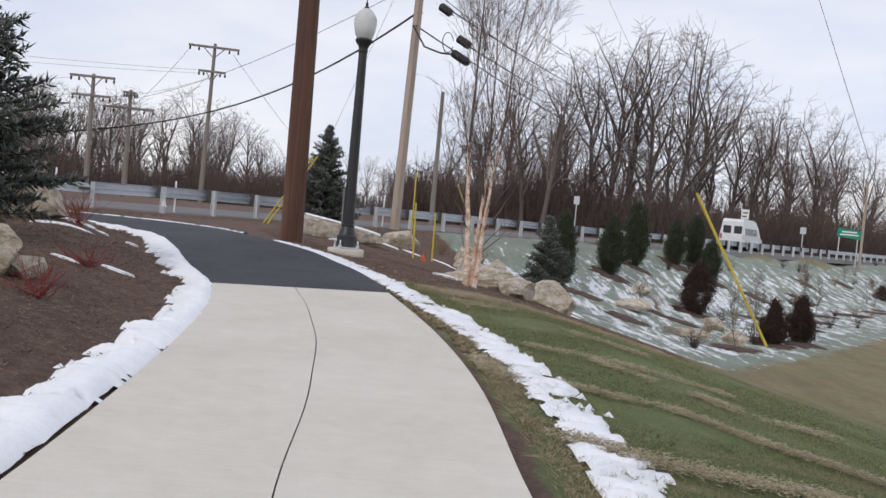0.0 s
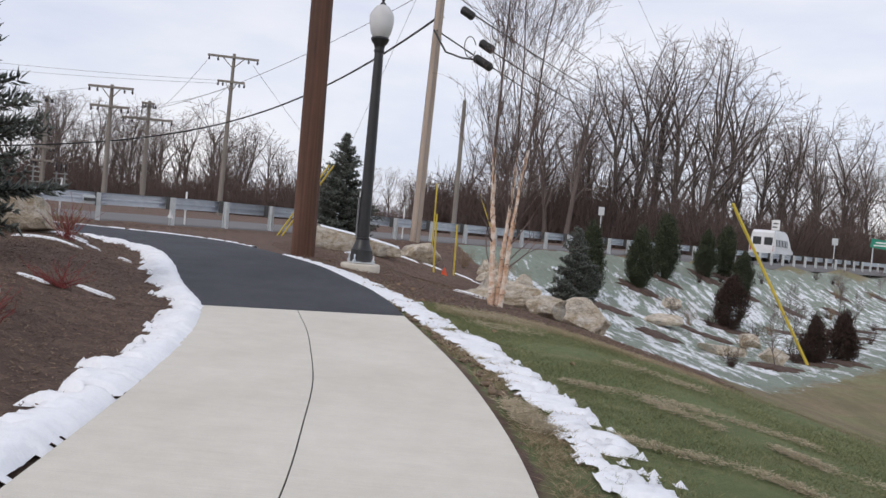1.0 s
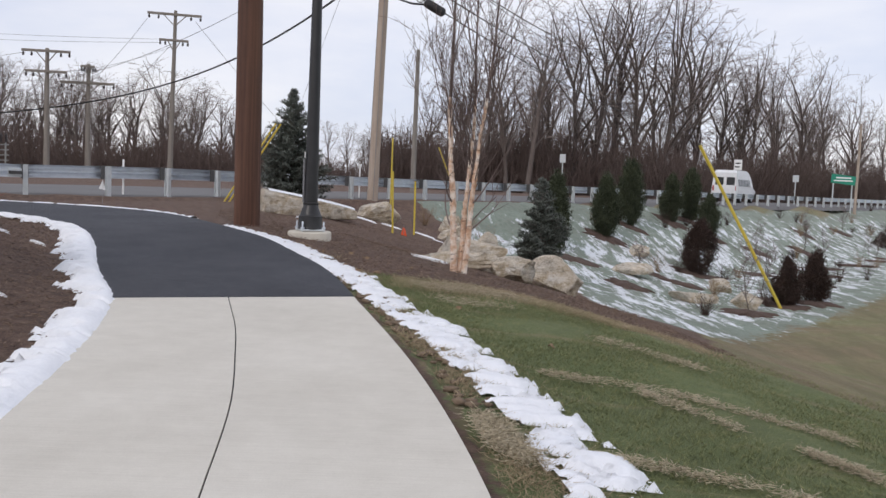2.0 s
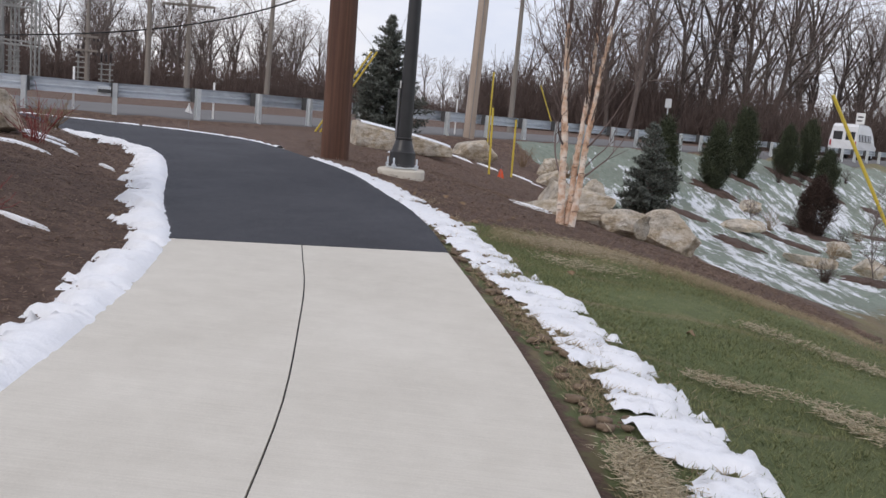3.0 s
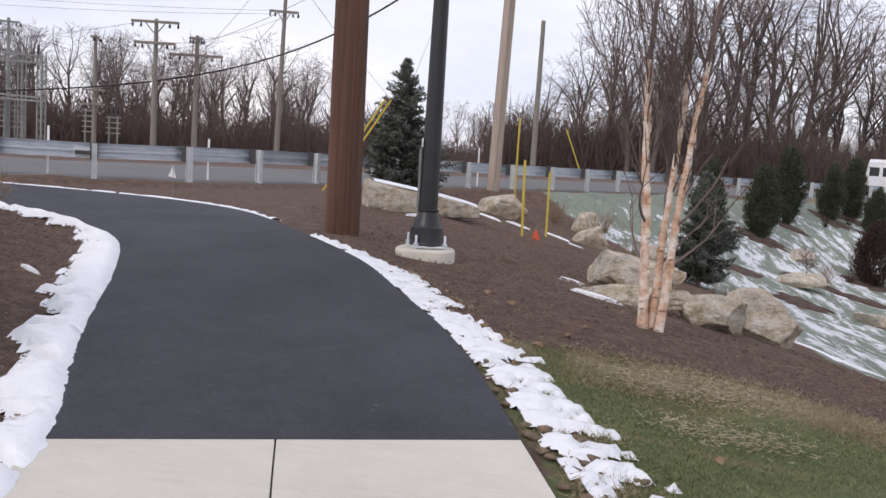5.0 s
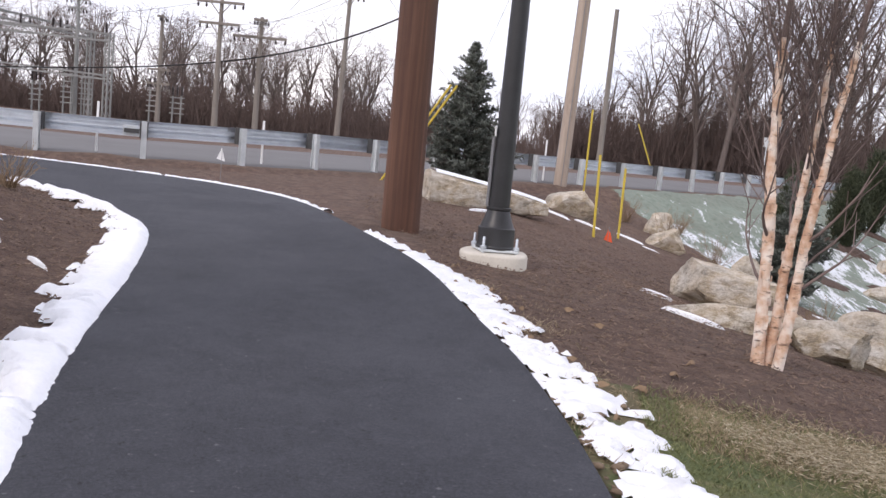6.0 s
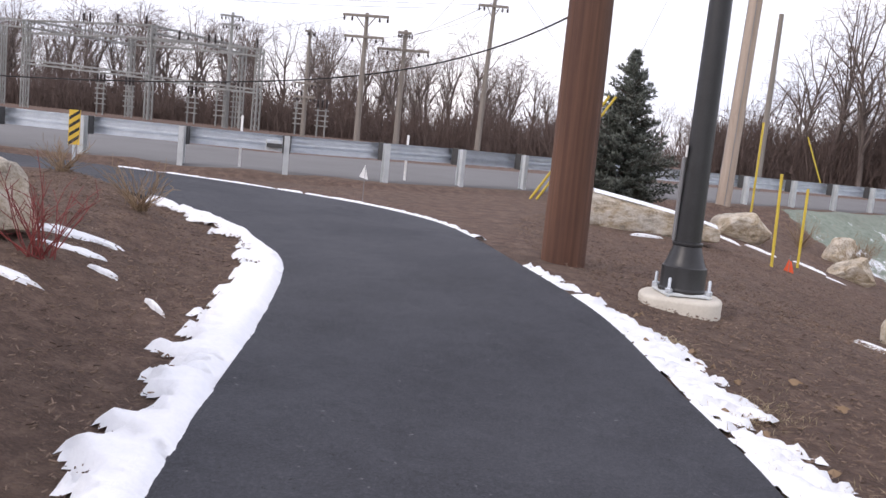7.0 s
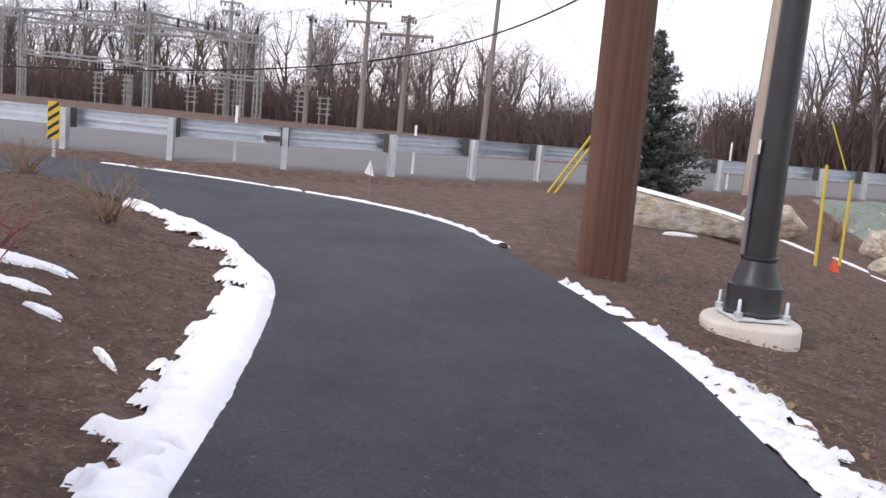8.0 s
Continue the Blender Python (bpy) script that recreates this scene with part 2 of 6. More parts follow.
def ground_material():
    """Mulch, lawn, dry grass and seeded bank, blended by the zone attribute with ragged edges; patchy snow lies on the bank."""
    m, n, l, b = material("ground_cover", 0.95)
    v = texture_vector(n, l, (1, 1, 1))
    zone = n.new("ShaderNodeAttribute")
    zone.attribute_name = "zone"
    sep = n.new("ShaderNodeSeparateColor")
    l.new(zone.outputs["Color"], sep.inputs[0])
    fine, mid, broad = noise_node(n, l, v, 45, 8, 0.75), noise_node(n, l, v, 6, 8, 0.7), noise_node(n, l, v, 0.6, 5, 0.6)
    chips = noise_node(n, l, texture_vector(n, l, (1, 2.2, 1)), 28, 8, 0.8)
    edge = noise_node(n, l, v, 3.0, 6, 0.7)
    mulch = ramp(n, l, chips, [(0.28, (0.048, 0.026, 0.019)), (0.5, (0.150, 0.090, 0.066)), (0.70, (0.36, 0.235, 0.165))])
    mulch = mix(n, l, 0.5, mulch, ramp(n, l, mid, [(0.36, (0.030, 0.017, 0.013)), (0.5, (0.105, 0.066, 0.049)), (0.68, (0.27, 0.185, 0.14))]))
    lawn = ramp(n, l, mid, [(0.3, (0.095, 0.130, 0.048)), (0.55, (0.165, 0.205, 0.078)), (0.75, (0.33, 0.31, 0.16))])
    lawn = mix(n, l, 0.4, lawn, ramp(n, l, fine, [(0.3, (0.080, 0.110, 0.040)), (0.7, (0.26, 0.30, 0.125))]))
    straw_line = noise_node(n, l, texture_vector(n, l, (0.35, 2.6, 0)), 1.0, 4, 0.6)
    lawn = mix(n, l, ramp(n, l, straw_line, [(0.56, (0, 0, 0)), (0.66, (0.7, 0.7, 0.7))]), lawn, (0.36, 0.29, 0.17))
    dry = ramp(n, l, mid, [(0.3, (0.185, 0.125, 0.072)), (0.7, (0.42, 0.31, 0.195))])
    dry = mix(n, l, 0.5, dry, ramp(n, l, fine, [(0.3, (0.14, 0.098, 0.056)), (0.7, (0.46, 0.355, 0.225))]))
    dry = mix(n, l, ramp(n, l, broad, [(0.36, (0.65, 0.65, 0.65)), (0.60, (0.12, 0.12, 0.12))]), dry, lawn)
    tufts = noise_node(n, l, texture_vector(n, l, (0.7, 0.16, 0)), 1.6, 6, 0.7)
    dry = mix(n, l, ramp(n, l, tufts, [(0.42, (0, 0, 0)), (0.62, (0.7, 0.7, 0.7))]), dry, (0.16, 0.145, 0.07))
    bank = ramp(n, l, mid, [(0.3, (0.16, 0.20, 0.155)), (0.55, (0.27, 0.32, 0.265)), (0.75, (0.29, 0.25, 0.19))])
    flecks = noise_node(n, l, texture_vector(n, l, (1.25, 0.36, 0.5)), 1.7, 10, 0.78)
    thresh = n.new("ShaderNodeMath")
    thresh.operation = "ADD"
    l.new(flecks, thresh.inputs[0])
    l.new(zone.outputs["Alpha"], thresh.inputs[1])
    bank = mix(n, l, ramp(n, l, thresh.outputs[0], [(0.96, (0, 0, 0)), (1.0, (1, 1, 1))]), bank, (0.84, 0.87, 0.90))

    def ragged(channel):
        add = n.new("ShaderNodeMath")
        add.operation = "ADD"
        l.new(channel, add.inputs[0])
        l.new(edge, add.inputs[1])
        return ramp(n, l, add.outputs[0], [(0.90, (0, 0, 0)), (1.08, (1, 1, 1))])

    col = mix(n, l, ragged(sep.outputs["Green"]), dry, lawn)
    col = mix(n, l, ragged(sep.outputs["Blue"]), col, bank)
    col = mix(n, l, ragged(sep.outputs["Red"]), col, mulch)
    col = mix(n, l, ramp(n, l, broad, [(0.4, (0, 0, 0)), (0.8, (0.35, 0.35, 0.35))]), col, (0.10, 0.075, 0.055))
    l.new(col, b.inputs["Base Color"])
    bump(n, l, b, chips, 0.9, 0.035)
    return m


M_GROUND = ground_material()


# ---- mesh tools ----
class Shape:
    """Vertices and faces of one part."""

    def __init__(self):
        self.v, self.f = [], []

    def add(self, verts, faces):
        k = len(self.v)
        self.v += [tuple(p) for p in verts]
        self.f += [tuple(i + k for i in f) for f in faces]
        return self

    def box(self, centre, size, m=None, chamfer=0.0):
        x, y, z = (s / 2 for s in size)
        if chamfer:
            c = chamfer
            ring = [(x - c, -y), (x, -y + c), (x, y - c), (x - c, y), (-x + c, y), (-x, y - c), (-x, -y + c), (-x + c, -y)]
            top = [(p * (1 - c / x), q * (1 - c / y)) for p, q in ring]
            pts = [(*p, -z) for p in ring] + [(*p, z - c) for p in ring] + [(*p, z) for p in top]
            fs = [tuple(range(7, -1, -1)), tuple(range(16, 24))]
            fs += [(r + i, r + (i + 1) % 8, r + 8 + (i + 1) % 8, r + 8 + i) for r in (0, 8) for i in range(8)]
        else:
            pts = [(i * x, j * y, k * z) for k in (-1, 1) for j in (-1, 1) for i in (-1, 1)]
            fs = [(0, 2, 3, 1), (4, 5, 7, 6), (0, 1, 5, 4), (2, 6, 7, 3), (0, 4, 6, 2), (1, 3, 7, 5)]
        m = m or Matrix.Identity(3)
        return self.add([m.to_3x3() @ Vector(p) + Vector(centre) for p in pts], fs)

    def lathe(self, profile, n=20, centre=(0, 0, 0), squash=1.0):
        c = Vector(centre)
        pts = [c + Vector((r * math.cos(a), r * squash * math.sin(a), z)) for r, z in profile for a in (2 * math.pi * i / n for i in range(n))]
        fs = [(r * n + i, r * n + (i + 1) % n, (r + 1) * n + (i + 1) % n, (r + 1) * n + i) for r in range(len(profile) - 1) for i in range(n)]
        fs += [tuple(range(n - 1, -1, -1)), tuple((len(profile) - 1) * n + i for i in range(n))]
        return self.add(pts, fs)

    def tube(self, pts, radii, n=6):
        pts = [Vector(p) for p in pts]
        if isinstance(radii, (int, float)):
            radii = [radii] * len(pts)
        out, side = [], None
        for i, p in enumerate(pts):
            d = (pts[min(i + 1, len(pts) - 1)] - pts[max(i - 1, 0)]).normalized()
            side = (side - d * side.dot(d)).normalized() if side else d.orthogonal().normalized()
            up = d.cross(side)
            out += [p + radii[i] * (math.cos(a) * side + math.sin(a) * up) for a in (2 * math.pi * k / n for k in range(n))]
        fs = [(r * n + i, r * n + (i + 1) % n, (r + 1) * n + (i + 1) % n, (r + 1) * n + i) for r in range(len(pts) - 1) for i in range(n)]
        fs += [tuple(range(n - 1, -1, -1)), tuple((len(pts) - 1) * n + i for i in range(n))]
        return self.add(out, fs)

    def extrude(self, outline, p0, p1, up=(0, 0, 1)):
        """A prism with the outline (across, up) from p0 to p1."""
        p0, p1 = Vector(p0), Vector(p1)
        d = (p1 - p0).normalized()
        u = Vector(up)
        s = d.cross(u).normalized()
        n = len(outline)
        pts = [q + a * s + b * u for q in (p0, p1) for a, b in outline]
        fs = [(i, (i + 1) % n, n + (i + 1) % n, n + i) for i in range(n)] + [tuple(range(n - 1, -1, -1)), tuple(range(n, 2 * n))]
        return self.add(pts, fs)


def mesh_of(name, shape, mat, smooth=False):
    me = bpy.data.meshes.new(name)
    me.from_pydata(shape.v, [], shape.f)
    me.materials.append(mat)
    if smooth:
        me.polygons.foreach_set("use_smooth", [True] * len(me.polygons))
        me.set_sharp_from_angle(angle=radians(40))
    me.update()
    return me


def mesh_np(name, verts, faces, mat, smooth=False):
    """A mesh from arrays; all faces have the same number of corners."""
    me = bpy.data.meshes.new(name)
    k = faces.shape[1]
    me.vertices.add(len(verts))
    me.vertices.foreach_set("co", np.ascontiguousarray(verts, dtype=np.float32).ravel())
    me.loops.add(faces.size)
    me.loops.foreach_set("vertex_index", np.ascontiguousarray(faces, dtype=np.int32).ravel())
    me.polygons.add(len(faces))
    me.polygons.foreach_set("loop_start", np.arange(len(faces), dtype=np.int32) * k)
    me.materials.append(mat)
    me.update(calc_edges=True)
    if smooth:
        me.polygons.foreach_set("use_smooth", np.ones(len(faces), dtype=bool))
    return me


def part(name, shape, mat, parent, label="", smooth=False, at=None):
    me = shape if isinstance(shape, bpy.types.Mesh) else mesh_of(name, shape, mat, smooth)
    ob = new(name, me)
    ob.parent = parent
    if at is not None:
        ob.matrix_basis = at
    return tagged(ob, label)


def thing(name, label, category, at=None, group="", kind=""):
    ob = new(name)
    ob.empty_display_size = 0.2
    ob.matrix_basis = at or Matrix.Identity(4)
    return tagged(ob, label, category, group, kind)


# ---- the lie of the land ----
RAIL = [(-60, 4.0), (-17, 5.2), (-13, 5.4), (-11.0, 5.7), (-9.0, 6.2), (-7.5, 7.0), (-6.1, 8.0), (-5.1, 9.6), (-4.06, 11.4), (-0.6, 15.9), (2.8, 19.8), (10.5, 29.5), (22, 43.0), (33.3, 55), (52, 75), (110, 135), (400, 430)]
EDGE = [(-30, 3.2), (-16, 2.6), (-12, 2.35), (-9, 1.95), (-6, 1.2), (-4, 0.6), (-2, -0.1), (0, -0.8), (2, -1.9), (4, -2.6), (12, -2.8), (40, 8)]
BED = [(-22, 0.6), (-14, 0.12), (-9.8, -0.2), (-6.75, -0.88), (-4.65, -1.7), (-3.1, -2.3), (-1.55, -3), (-0.75, -3.6), (0.25, -4.66), (1.3, -6.35), (1.7, -8.7)]
ROAD_Z = 0.40


def path_z(y):
    return np.where(y < 0, 0.036 * (y + 6.3), 0.2268 + 0.1786 * (1 - np.exp(-np.maximum(y, 0) / 8)))


def rail_side(x, y):
    """Distance from the guard rail: negative on the road, positive on the bank."""
    best = np.full(np.shape(x), 1e9)
    for (x0, y0), (x1, y1) in zip(RAIL, RAIL[1:]):
        dx, dy = x1 - x0, y1 - y0
        length = math.hypot(dx, dy)
        u = np.clip(((x - x0) * dx + (y - y0) * dy) / length**2, 0, 1)
        d = np.hypot(x - x0 - u * dx, y - y0 - u * dy)
        s = ((x - x0) * dy - (y - y0) * dx) / length
        best = np.where(d < np.abs(best), np.copysign(d, s), best)
    return best


def height(x, y):
    x, y = np.asarray(x, float), np.asarray(y, float)
    s = x - np.interp(y, [a for a, _ in EDGE], [b for _, b in EDGE])
    q = s - 2.0
    drop = 0.1 * np.clip(s, 0, 1.2) + 0.125 * (q + np.sqrt(q * q + 0.6)) - 0.125 * (-2 + math.sqrt(4.6))
    left = np.clip((np.interp(y, [a for a, _ in BED], [b for _, b in BED]) - x - 0.4) / 1.6, 0, 1)
    fade = np.clip((1.7 - y) / 1.4, 0, 1)
    mound = 0.32 * left * left * (3 - 2 * left) * fade * fade * (3 - 2 * fade)
    lawn = path_z(y) - np.where(s > 0, np.maximum(0, drop), 0) + mound + 2.4
    lawn = -2.41 + 0.5 * (lawn + np.sqrt(lawn * lawn + 0.05))
    r = rail_side(x, y)
    near = np.clip((r - 0.4) / 0.4, 0, 1)
    near = np.where(x > -2, 0, near * near * (3 - 2 * near))
    return np.where(r <= 0.8, ROAD_Z + (lawn - ROAD_Z) * near, np.maximum(lawn, ROAD_Z - 0.40 * (r - 0.8)))


def hz(x, y):
    return float(height(x, y))


def spaced(lo, hi, step, far, grow=1.25):
    c = list(np.arange(lo, hi + 1e-6, step))
    d, a, b2 = step, lo, hi
    while b2 < far:
        d *= grow
        a, b2 = a - d, b2 + d
        c = [a] + c + [b2]
    return np.array(c)


def lawn_limit(x):
    return np.where(x > 3.6, -3.95 - 0.32 * (x - 3.6), -3.8 - 0.07 * (x - 1.4))


def build_ground():
    xs, ys = spaced(-9, 14, 0.2, 2800), spaced(-18, 18, 0.2, 2800)
    gx, gy = np.meshgrid(xs, ys)
    r = rail_side(gx, gy)
    z = height(gx, gy) - 0.03
    z = np.where(r < -0.3, z - 0.06, z)
    bumps = np.array([noise.noise((a * 0.9, b * 0.9, 0)) for a, b in zip(gx.ravel(), gy.ravel())]).reshape(gx.shape)
    s = gx - np.interp(gy, [a for a, _ in EDGE], [b for _, b in EDGE])
    z += bumps * 0.05 * np.clip((np.abs(s + 1.2) - 1.9) / 1.0, 0, 1)
    ny, nx = gx.shape
    idx = np.arange(nx * ny).reshape(ny, nx)
    faces = np.stack([idx[:-1, :-1], idx[:-1, 1:], idx[1:, 1:], idx[1:, :-1]], -1).reshape(-1, 4)
    me = mesh_np("ground", np.stack([gx, gy, z], -1).reshape(-1, 3), faces, M_GROUND, True)
    lawn_edge = lawn_limit(gx)
    soft = lambda v, w: np.clip(v / w + 0.5, 0, 1)
    red = np.where(s < 0.2, np.maximum(soft(-s, 0.6), soft(gy - lawn_edge, 0.9)), soft(gy - lawn_edge, 0.9))
    red *= soft(30 - gy, 6) * soft(gx + 30, 10) * soft(r + 0.4, 0.4)
    red = np.where(r < -10.5, 0.8, red)
    bank = soft(gx - 5.6 + np.clip(gy - 9, 0, 40) * 0.5 - np.clip(5 - gy, 0, 9) * 0.25, 1.2) * soft(r - 0.5, 0.6) * soft(14.0 - r, 3.0)
    red = np.clip(red, 0, 1) * (1 - bank)
    red *= np.maximum(soft(14.0 - r, 3.0), gx < 7.2)
    dry_band = soft(gx - 5.0 + 0.5 * (gy + 6.5), 5.0) * soft(gx - 4.2, 1.5) * soft(19.5 - r, 7.0)
    green = np.where(s < 0, 0, 1) * (1 - bank) * (1 - dry_band)
    green *= 1 - 0.95 * np.exp(-(((gy - lawn_edge + 0.45) / 0.5) ** 2)) * (gx < 6.5)
    red *= np.where((gy < 4) & (s > 0.2), soft(5.2 + 0.25 * (gy + 5) - gx, 1.2), 1)
    far = np.clip((np.hypot(gx, gy) - 90) / 60, 0, 1)
    snow = 0.34 + 0.118 * np.clip((r - 0.8) / 3, 0, 1) * np.clip((15.5 - r) / 3, 0, 1) - 0.3 * far
    col = np.stack([red, green, bank, snow], -1).reshape(-1, 4).astype(np.float32)
    attr = me.attributes.new("zone", "FLOAT_COLOR", "POINT")
    attr.data.foreach_set("color", col.ravel())
    ob = new("ground", me)
    tagged(ob, "dark mulch, winter lawn and a snow-flecked seeded bank", "ground", kind="structure")


build_ground()


def smooth_line(pts, step=0.25):
    """A rounded line through the points, evenly spaced."""
    p = [Vector(q) for q in pts]
    out = []
    for i in range(len(p) - 1):
        a, b, c, d = p[max(i - 1, 0)], p[i], p[i + 1], p[min(i + 2, len(p) - 1)]
        n = max(2, int((c - b).length / step))
        for k in range(n):
            t = k / n
            out.append(0.5 * (2 * b + (c - a) * t + (2 * a - 5 * b + 4 * c - d) * t * t + (3 * b - a - 3 * c + d) * t**3))
    return out + [p[-1]]


def resample(line, n):
    lens = [0]
    for a, b in zip(line, line[1:]):
        lens.append(lens[-1] + (b - a).length)
    xs = np.linspace(0, lens[-1], n)
    return np.stack([np.interp(xs, lens, [q[k] for q in line]) for k in range(2)], -1)


RIGHT_A = [(3.0, -22), (2.75, -18), (2.42, -14), (2.28, -12.7), (2.14, -10.7), (1.8, -8.6), (1.21, -6.12)]
RIGHT_B = [(1.21, -6.12), (0.95, -5.05), (0.6, -3.95), (0.18, -2.95), (-0.5, -1.35), (-1.55, 0.35), (-2.4, 1.7), (-3.3, 2.8), (-4.6, 3.65), (-6.0, 4.1), (-7.8, 4.45), (-9.6, 4.55), (-16, 4.3), (-30, 3.6)]
LEFT_A = [(0.6, -22), (0.33, -18), (0.12, -14), (0.02, -12.2), (-0.2, -9.8), (-0.5, -8.1), (-0.86, -6.67)]
LEFT_B = [(-0.86, -6.67), (-1.25, -5.75), (-1.7, -4.65), (-2.3, -3.1), (-3.0, -1.55), (-3.6, -0.75), (-4.66, 0.25), (-6.35, 1.3), (-8.7, 1.76), (-16, 1.6), (-30, 1.0)]


def slab(name, left, right, mat, parent, n, top=0.0, deep=0.12, label=""):
    a, b = resample(smooth_line(left), n), resample(smooth_line(right), n)
    k = 7
    rows = np.stack([a + (b - a) * (i / (k - 1)) for i in range(k)], 1)
    z = path_z(rows[..., 1]) + top
    up = np.concatenate([rows, z[..., None]], -1).reshape(-1, 3)
    idx = np.arange(n * k).reshape(n, k)
    faces = [tuple(f) for f in np.stack([idx[:-1, :-1], idx[:-1, 1:], idx[1:, 1:], idx[1:, :-1]], -1).reshape(-1, 4)]
    ring = list(idx[0, ::1]) + list(idx[1:, -1]) + list(idx[-1, -2::-1]) + list(idx[-2:0:-1, 0])
    sh = Shape().add(up, faces)
    low = [(up[i][0], up[i][1], up[i][2] - deep) for i in ring]
    base = len(sh.v)
    sh.v += low
    m = len(ring)
    sh.f += [(ring[(i + 1) % m], ring[i], base + i, base + (i + 1) % m) for i in range(m)]
    return part(name, sh, mat, parent, label)


def build_path():
    walk_way = thing("pavement", "pale broom-finished concrete footway with a centre joint", "footpath", kind="structure")
    mid = [(a[0] + (b[0] - a[0]) * (0.515 - 0.04 * k / 29), a[1] + (b[1] - a[1]) * (0.515 - 0.04 * k / 29)) for k, (a, b) in enumerate(zip(resample(smooth_line(LEFT_A), 30), resample(smooth_line(RIGHT_A), 30)))]
    wob = [(x + 0.006 * math.sin(y * 3.1), y) for x, y in mid]
    slab("concrete_slab", LEFT_A, [(x - 0.0045, y) for x, y in wob], M_CONCRETE, walk_way, 60)
    slab("concrete_slab", [(x + 0.0045, y) for x, y in wob], RIGHT_A, M_CONCRETE, walk_way, 60)
    joint = thing("path_joint", "dark dirt in the joint of the concrete", "joint", kind="structure")
    slab("joint_filler", [(x - 0.02, y) for x, y in wob], [(x + 0.02, y) for x, y in wob], M_DARK, joint, 60, -0.012, 0.05)
    asphalt = thing("asphalt_path", "new black asphalt path curving along the road", "footpath", kind="structure")
    slab("asphalt_surface", LEFT_B, RIGHT_B, M_ASPHALT, asphalt, 130, 0.004)


build_path()


def build_road():
    """The road behind the guard rail, one sheet with a slight crown."""
    line = [(x, y) for x, y in RAIL]
    inner = resample(smooth_line(line, 1.0), 150)
    d = np.gradient(inner, axis=0)
    nrm = np.stack([-d[:, 1], d[:, 0]], -1) / np.hypot(d[:, 0], d[:, 1])[:, None]
    offs = [-0.45, 0.0, 0.3, 1.0, 4.0, 8.0, 11.0]
    offs_z = [-0.30, -0.012, 0.0, 0.0, 0.06, 0.04, -0.05]
    rows = np.stack([inner + nrm * o for o in offs], 1)
    z = np.broadcast_to(ROAD_Z + np.array(offs_z), rows.shape[:2])
    v = np.concatenate([rows, z[..., None]], -1).reshape(-1, 3)
    idx = np.arange(len(v)).reshape(rows.shape[:2])
    faces = np.stack([idx[:-1, :-1], idx[1:, :-1], idx[1:, 1:], idx[:-1, 1:]], -1).reshape(-1, 4)
    ob = new("road", mesh_np("road", v, faces, M_ROAD, True))
    tagged(ob, "worn grey asphalt road behind the guard rail", "road", kind="structure")


build_road()


# ---- snow ----
def snow_strip(name, line, inner, outer, thick, melt, ragged, seed, label, step=0.03):
    """Snow lying along a line: inner and outer are (distance along, offset) tables, melt a (distance along, share) table of how far it has thawed."""
    pts = smooth_line(line, 0.1)
    total = sum((b - a).length for a, b in zip(pts, pts[1:]))
    n = int(total / step)
    base = resample(pts, n)
    d = np.gradient(base, axis=0)
    nrm = np.stack([d[:, 1], -d[:, 0]], -1) / np.hypot(d[:, 0], d[:, 1])[:, None]
    along = np.linspace(0, total, n)
    lo = np.interp(along, [a for a, _ in inner], [b for _, b in inner])
    hi = np.interp(along, [a for a, _ in outer], [b for _, b in outer])
    thaw = np.interp(along, [a for a, _ in melt], [b for _, b in melt])
    sgn = 1 if hi.sum() > 0 else -1
    width = float(np.max(np.abs(hi))) + 0.35
    k = int(width / step)
    off = np.linspace(-0.14, width, k)
    px = base[:, None, 0] + nrm[:, None, 0] * off[None] * sgn
    py = base[:, None, 1] + nrm[:, None, 1] * off[None] * sgn
    gz = height(px, py)
    f = np.zeros(px.shape)
    for i in range(n):
        for j in range(k):
            if off[j] > abs(hi[i]) + 0.34 or off[j] < lo[i] - 0.1:
                f[i, j] = -1
                continue
            x, y = px[i, j], py[i, j]
            rough = noise.fractal(Vector((x * 2.7 + seed, y * 6.2, 0)), 0.45, 2.1, 6)
            fringe = noise.fractal(Vector((x * 1.7, y * 5.2 + seed, 3)), 0.5, 2.2, 6)
            rim = abs(hi[i]) - off[j] + ragged * fringe
            edge = min(off[j] - lo[i] + 0.02 * fringe, rim)
            # thawed holes open first towards the rim
            f[i, j] = min(edge * 9, 1.0) - max(0.0, thaw[i] * (1.25 - min(rim * 3.0, 0.38)) - 0.45 - 0.75 * rough) * 5 * min(1.0, max(0.0, (off[j] - lo[i]) * 12))
    lump = np.array([noise.fractal(Vector((a * 2.2, b * 2.2, seed)), 0.6, 2.1, 4) for a, b in zip(px.ravel(), py.ravel())]).reshape(px.shape)
    h = thick * np.clip(f * 1.4, 0, 1) ** 0.75 * (0.85 + 0.35 * lump)
    z = gz + np.where(f > 0, 0.005 + h, np.maximum(f * 0.06, -0.022))
    keep = (f[:-1, :-1] > 0) | (f[:-1, 1:] > 0) | (f[1:, 1:] > 0) | (f[1:, :-1] > 0)
    idx = np.arange(n * k).reshape(n, k)
    faces = np.stack([idx[:-1, :-1], idx[:-1, 1:], idx[1:, 1:], idx[1:, :-1]], -1)[keep]
    ob = new(name, mesh_np(name, np.stack([px, py, z], -1).reshape(-1, 3), faces, M_SNOW, True))
    tagged(ob, label, "snow", kind="stuff")


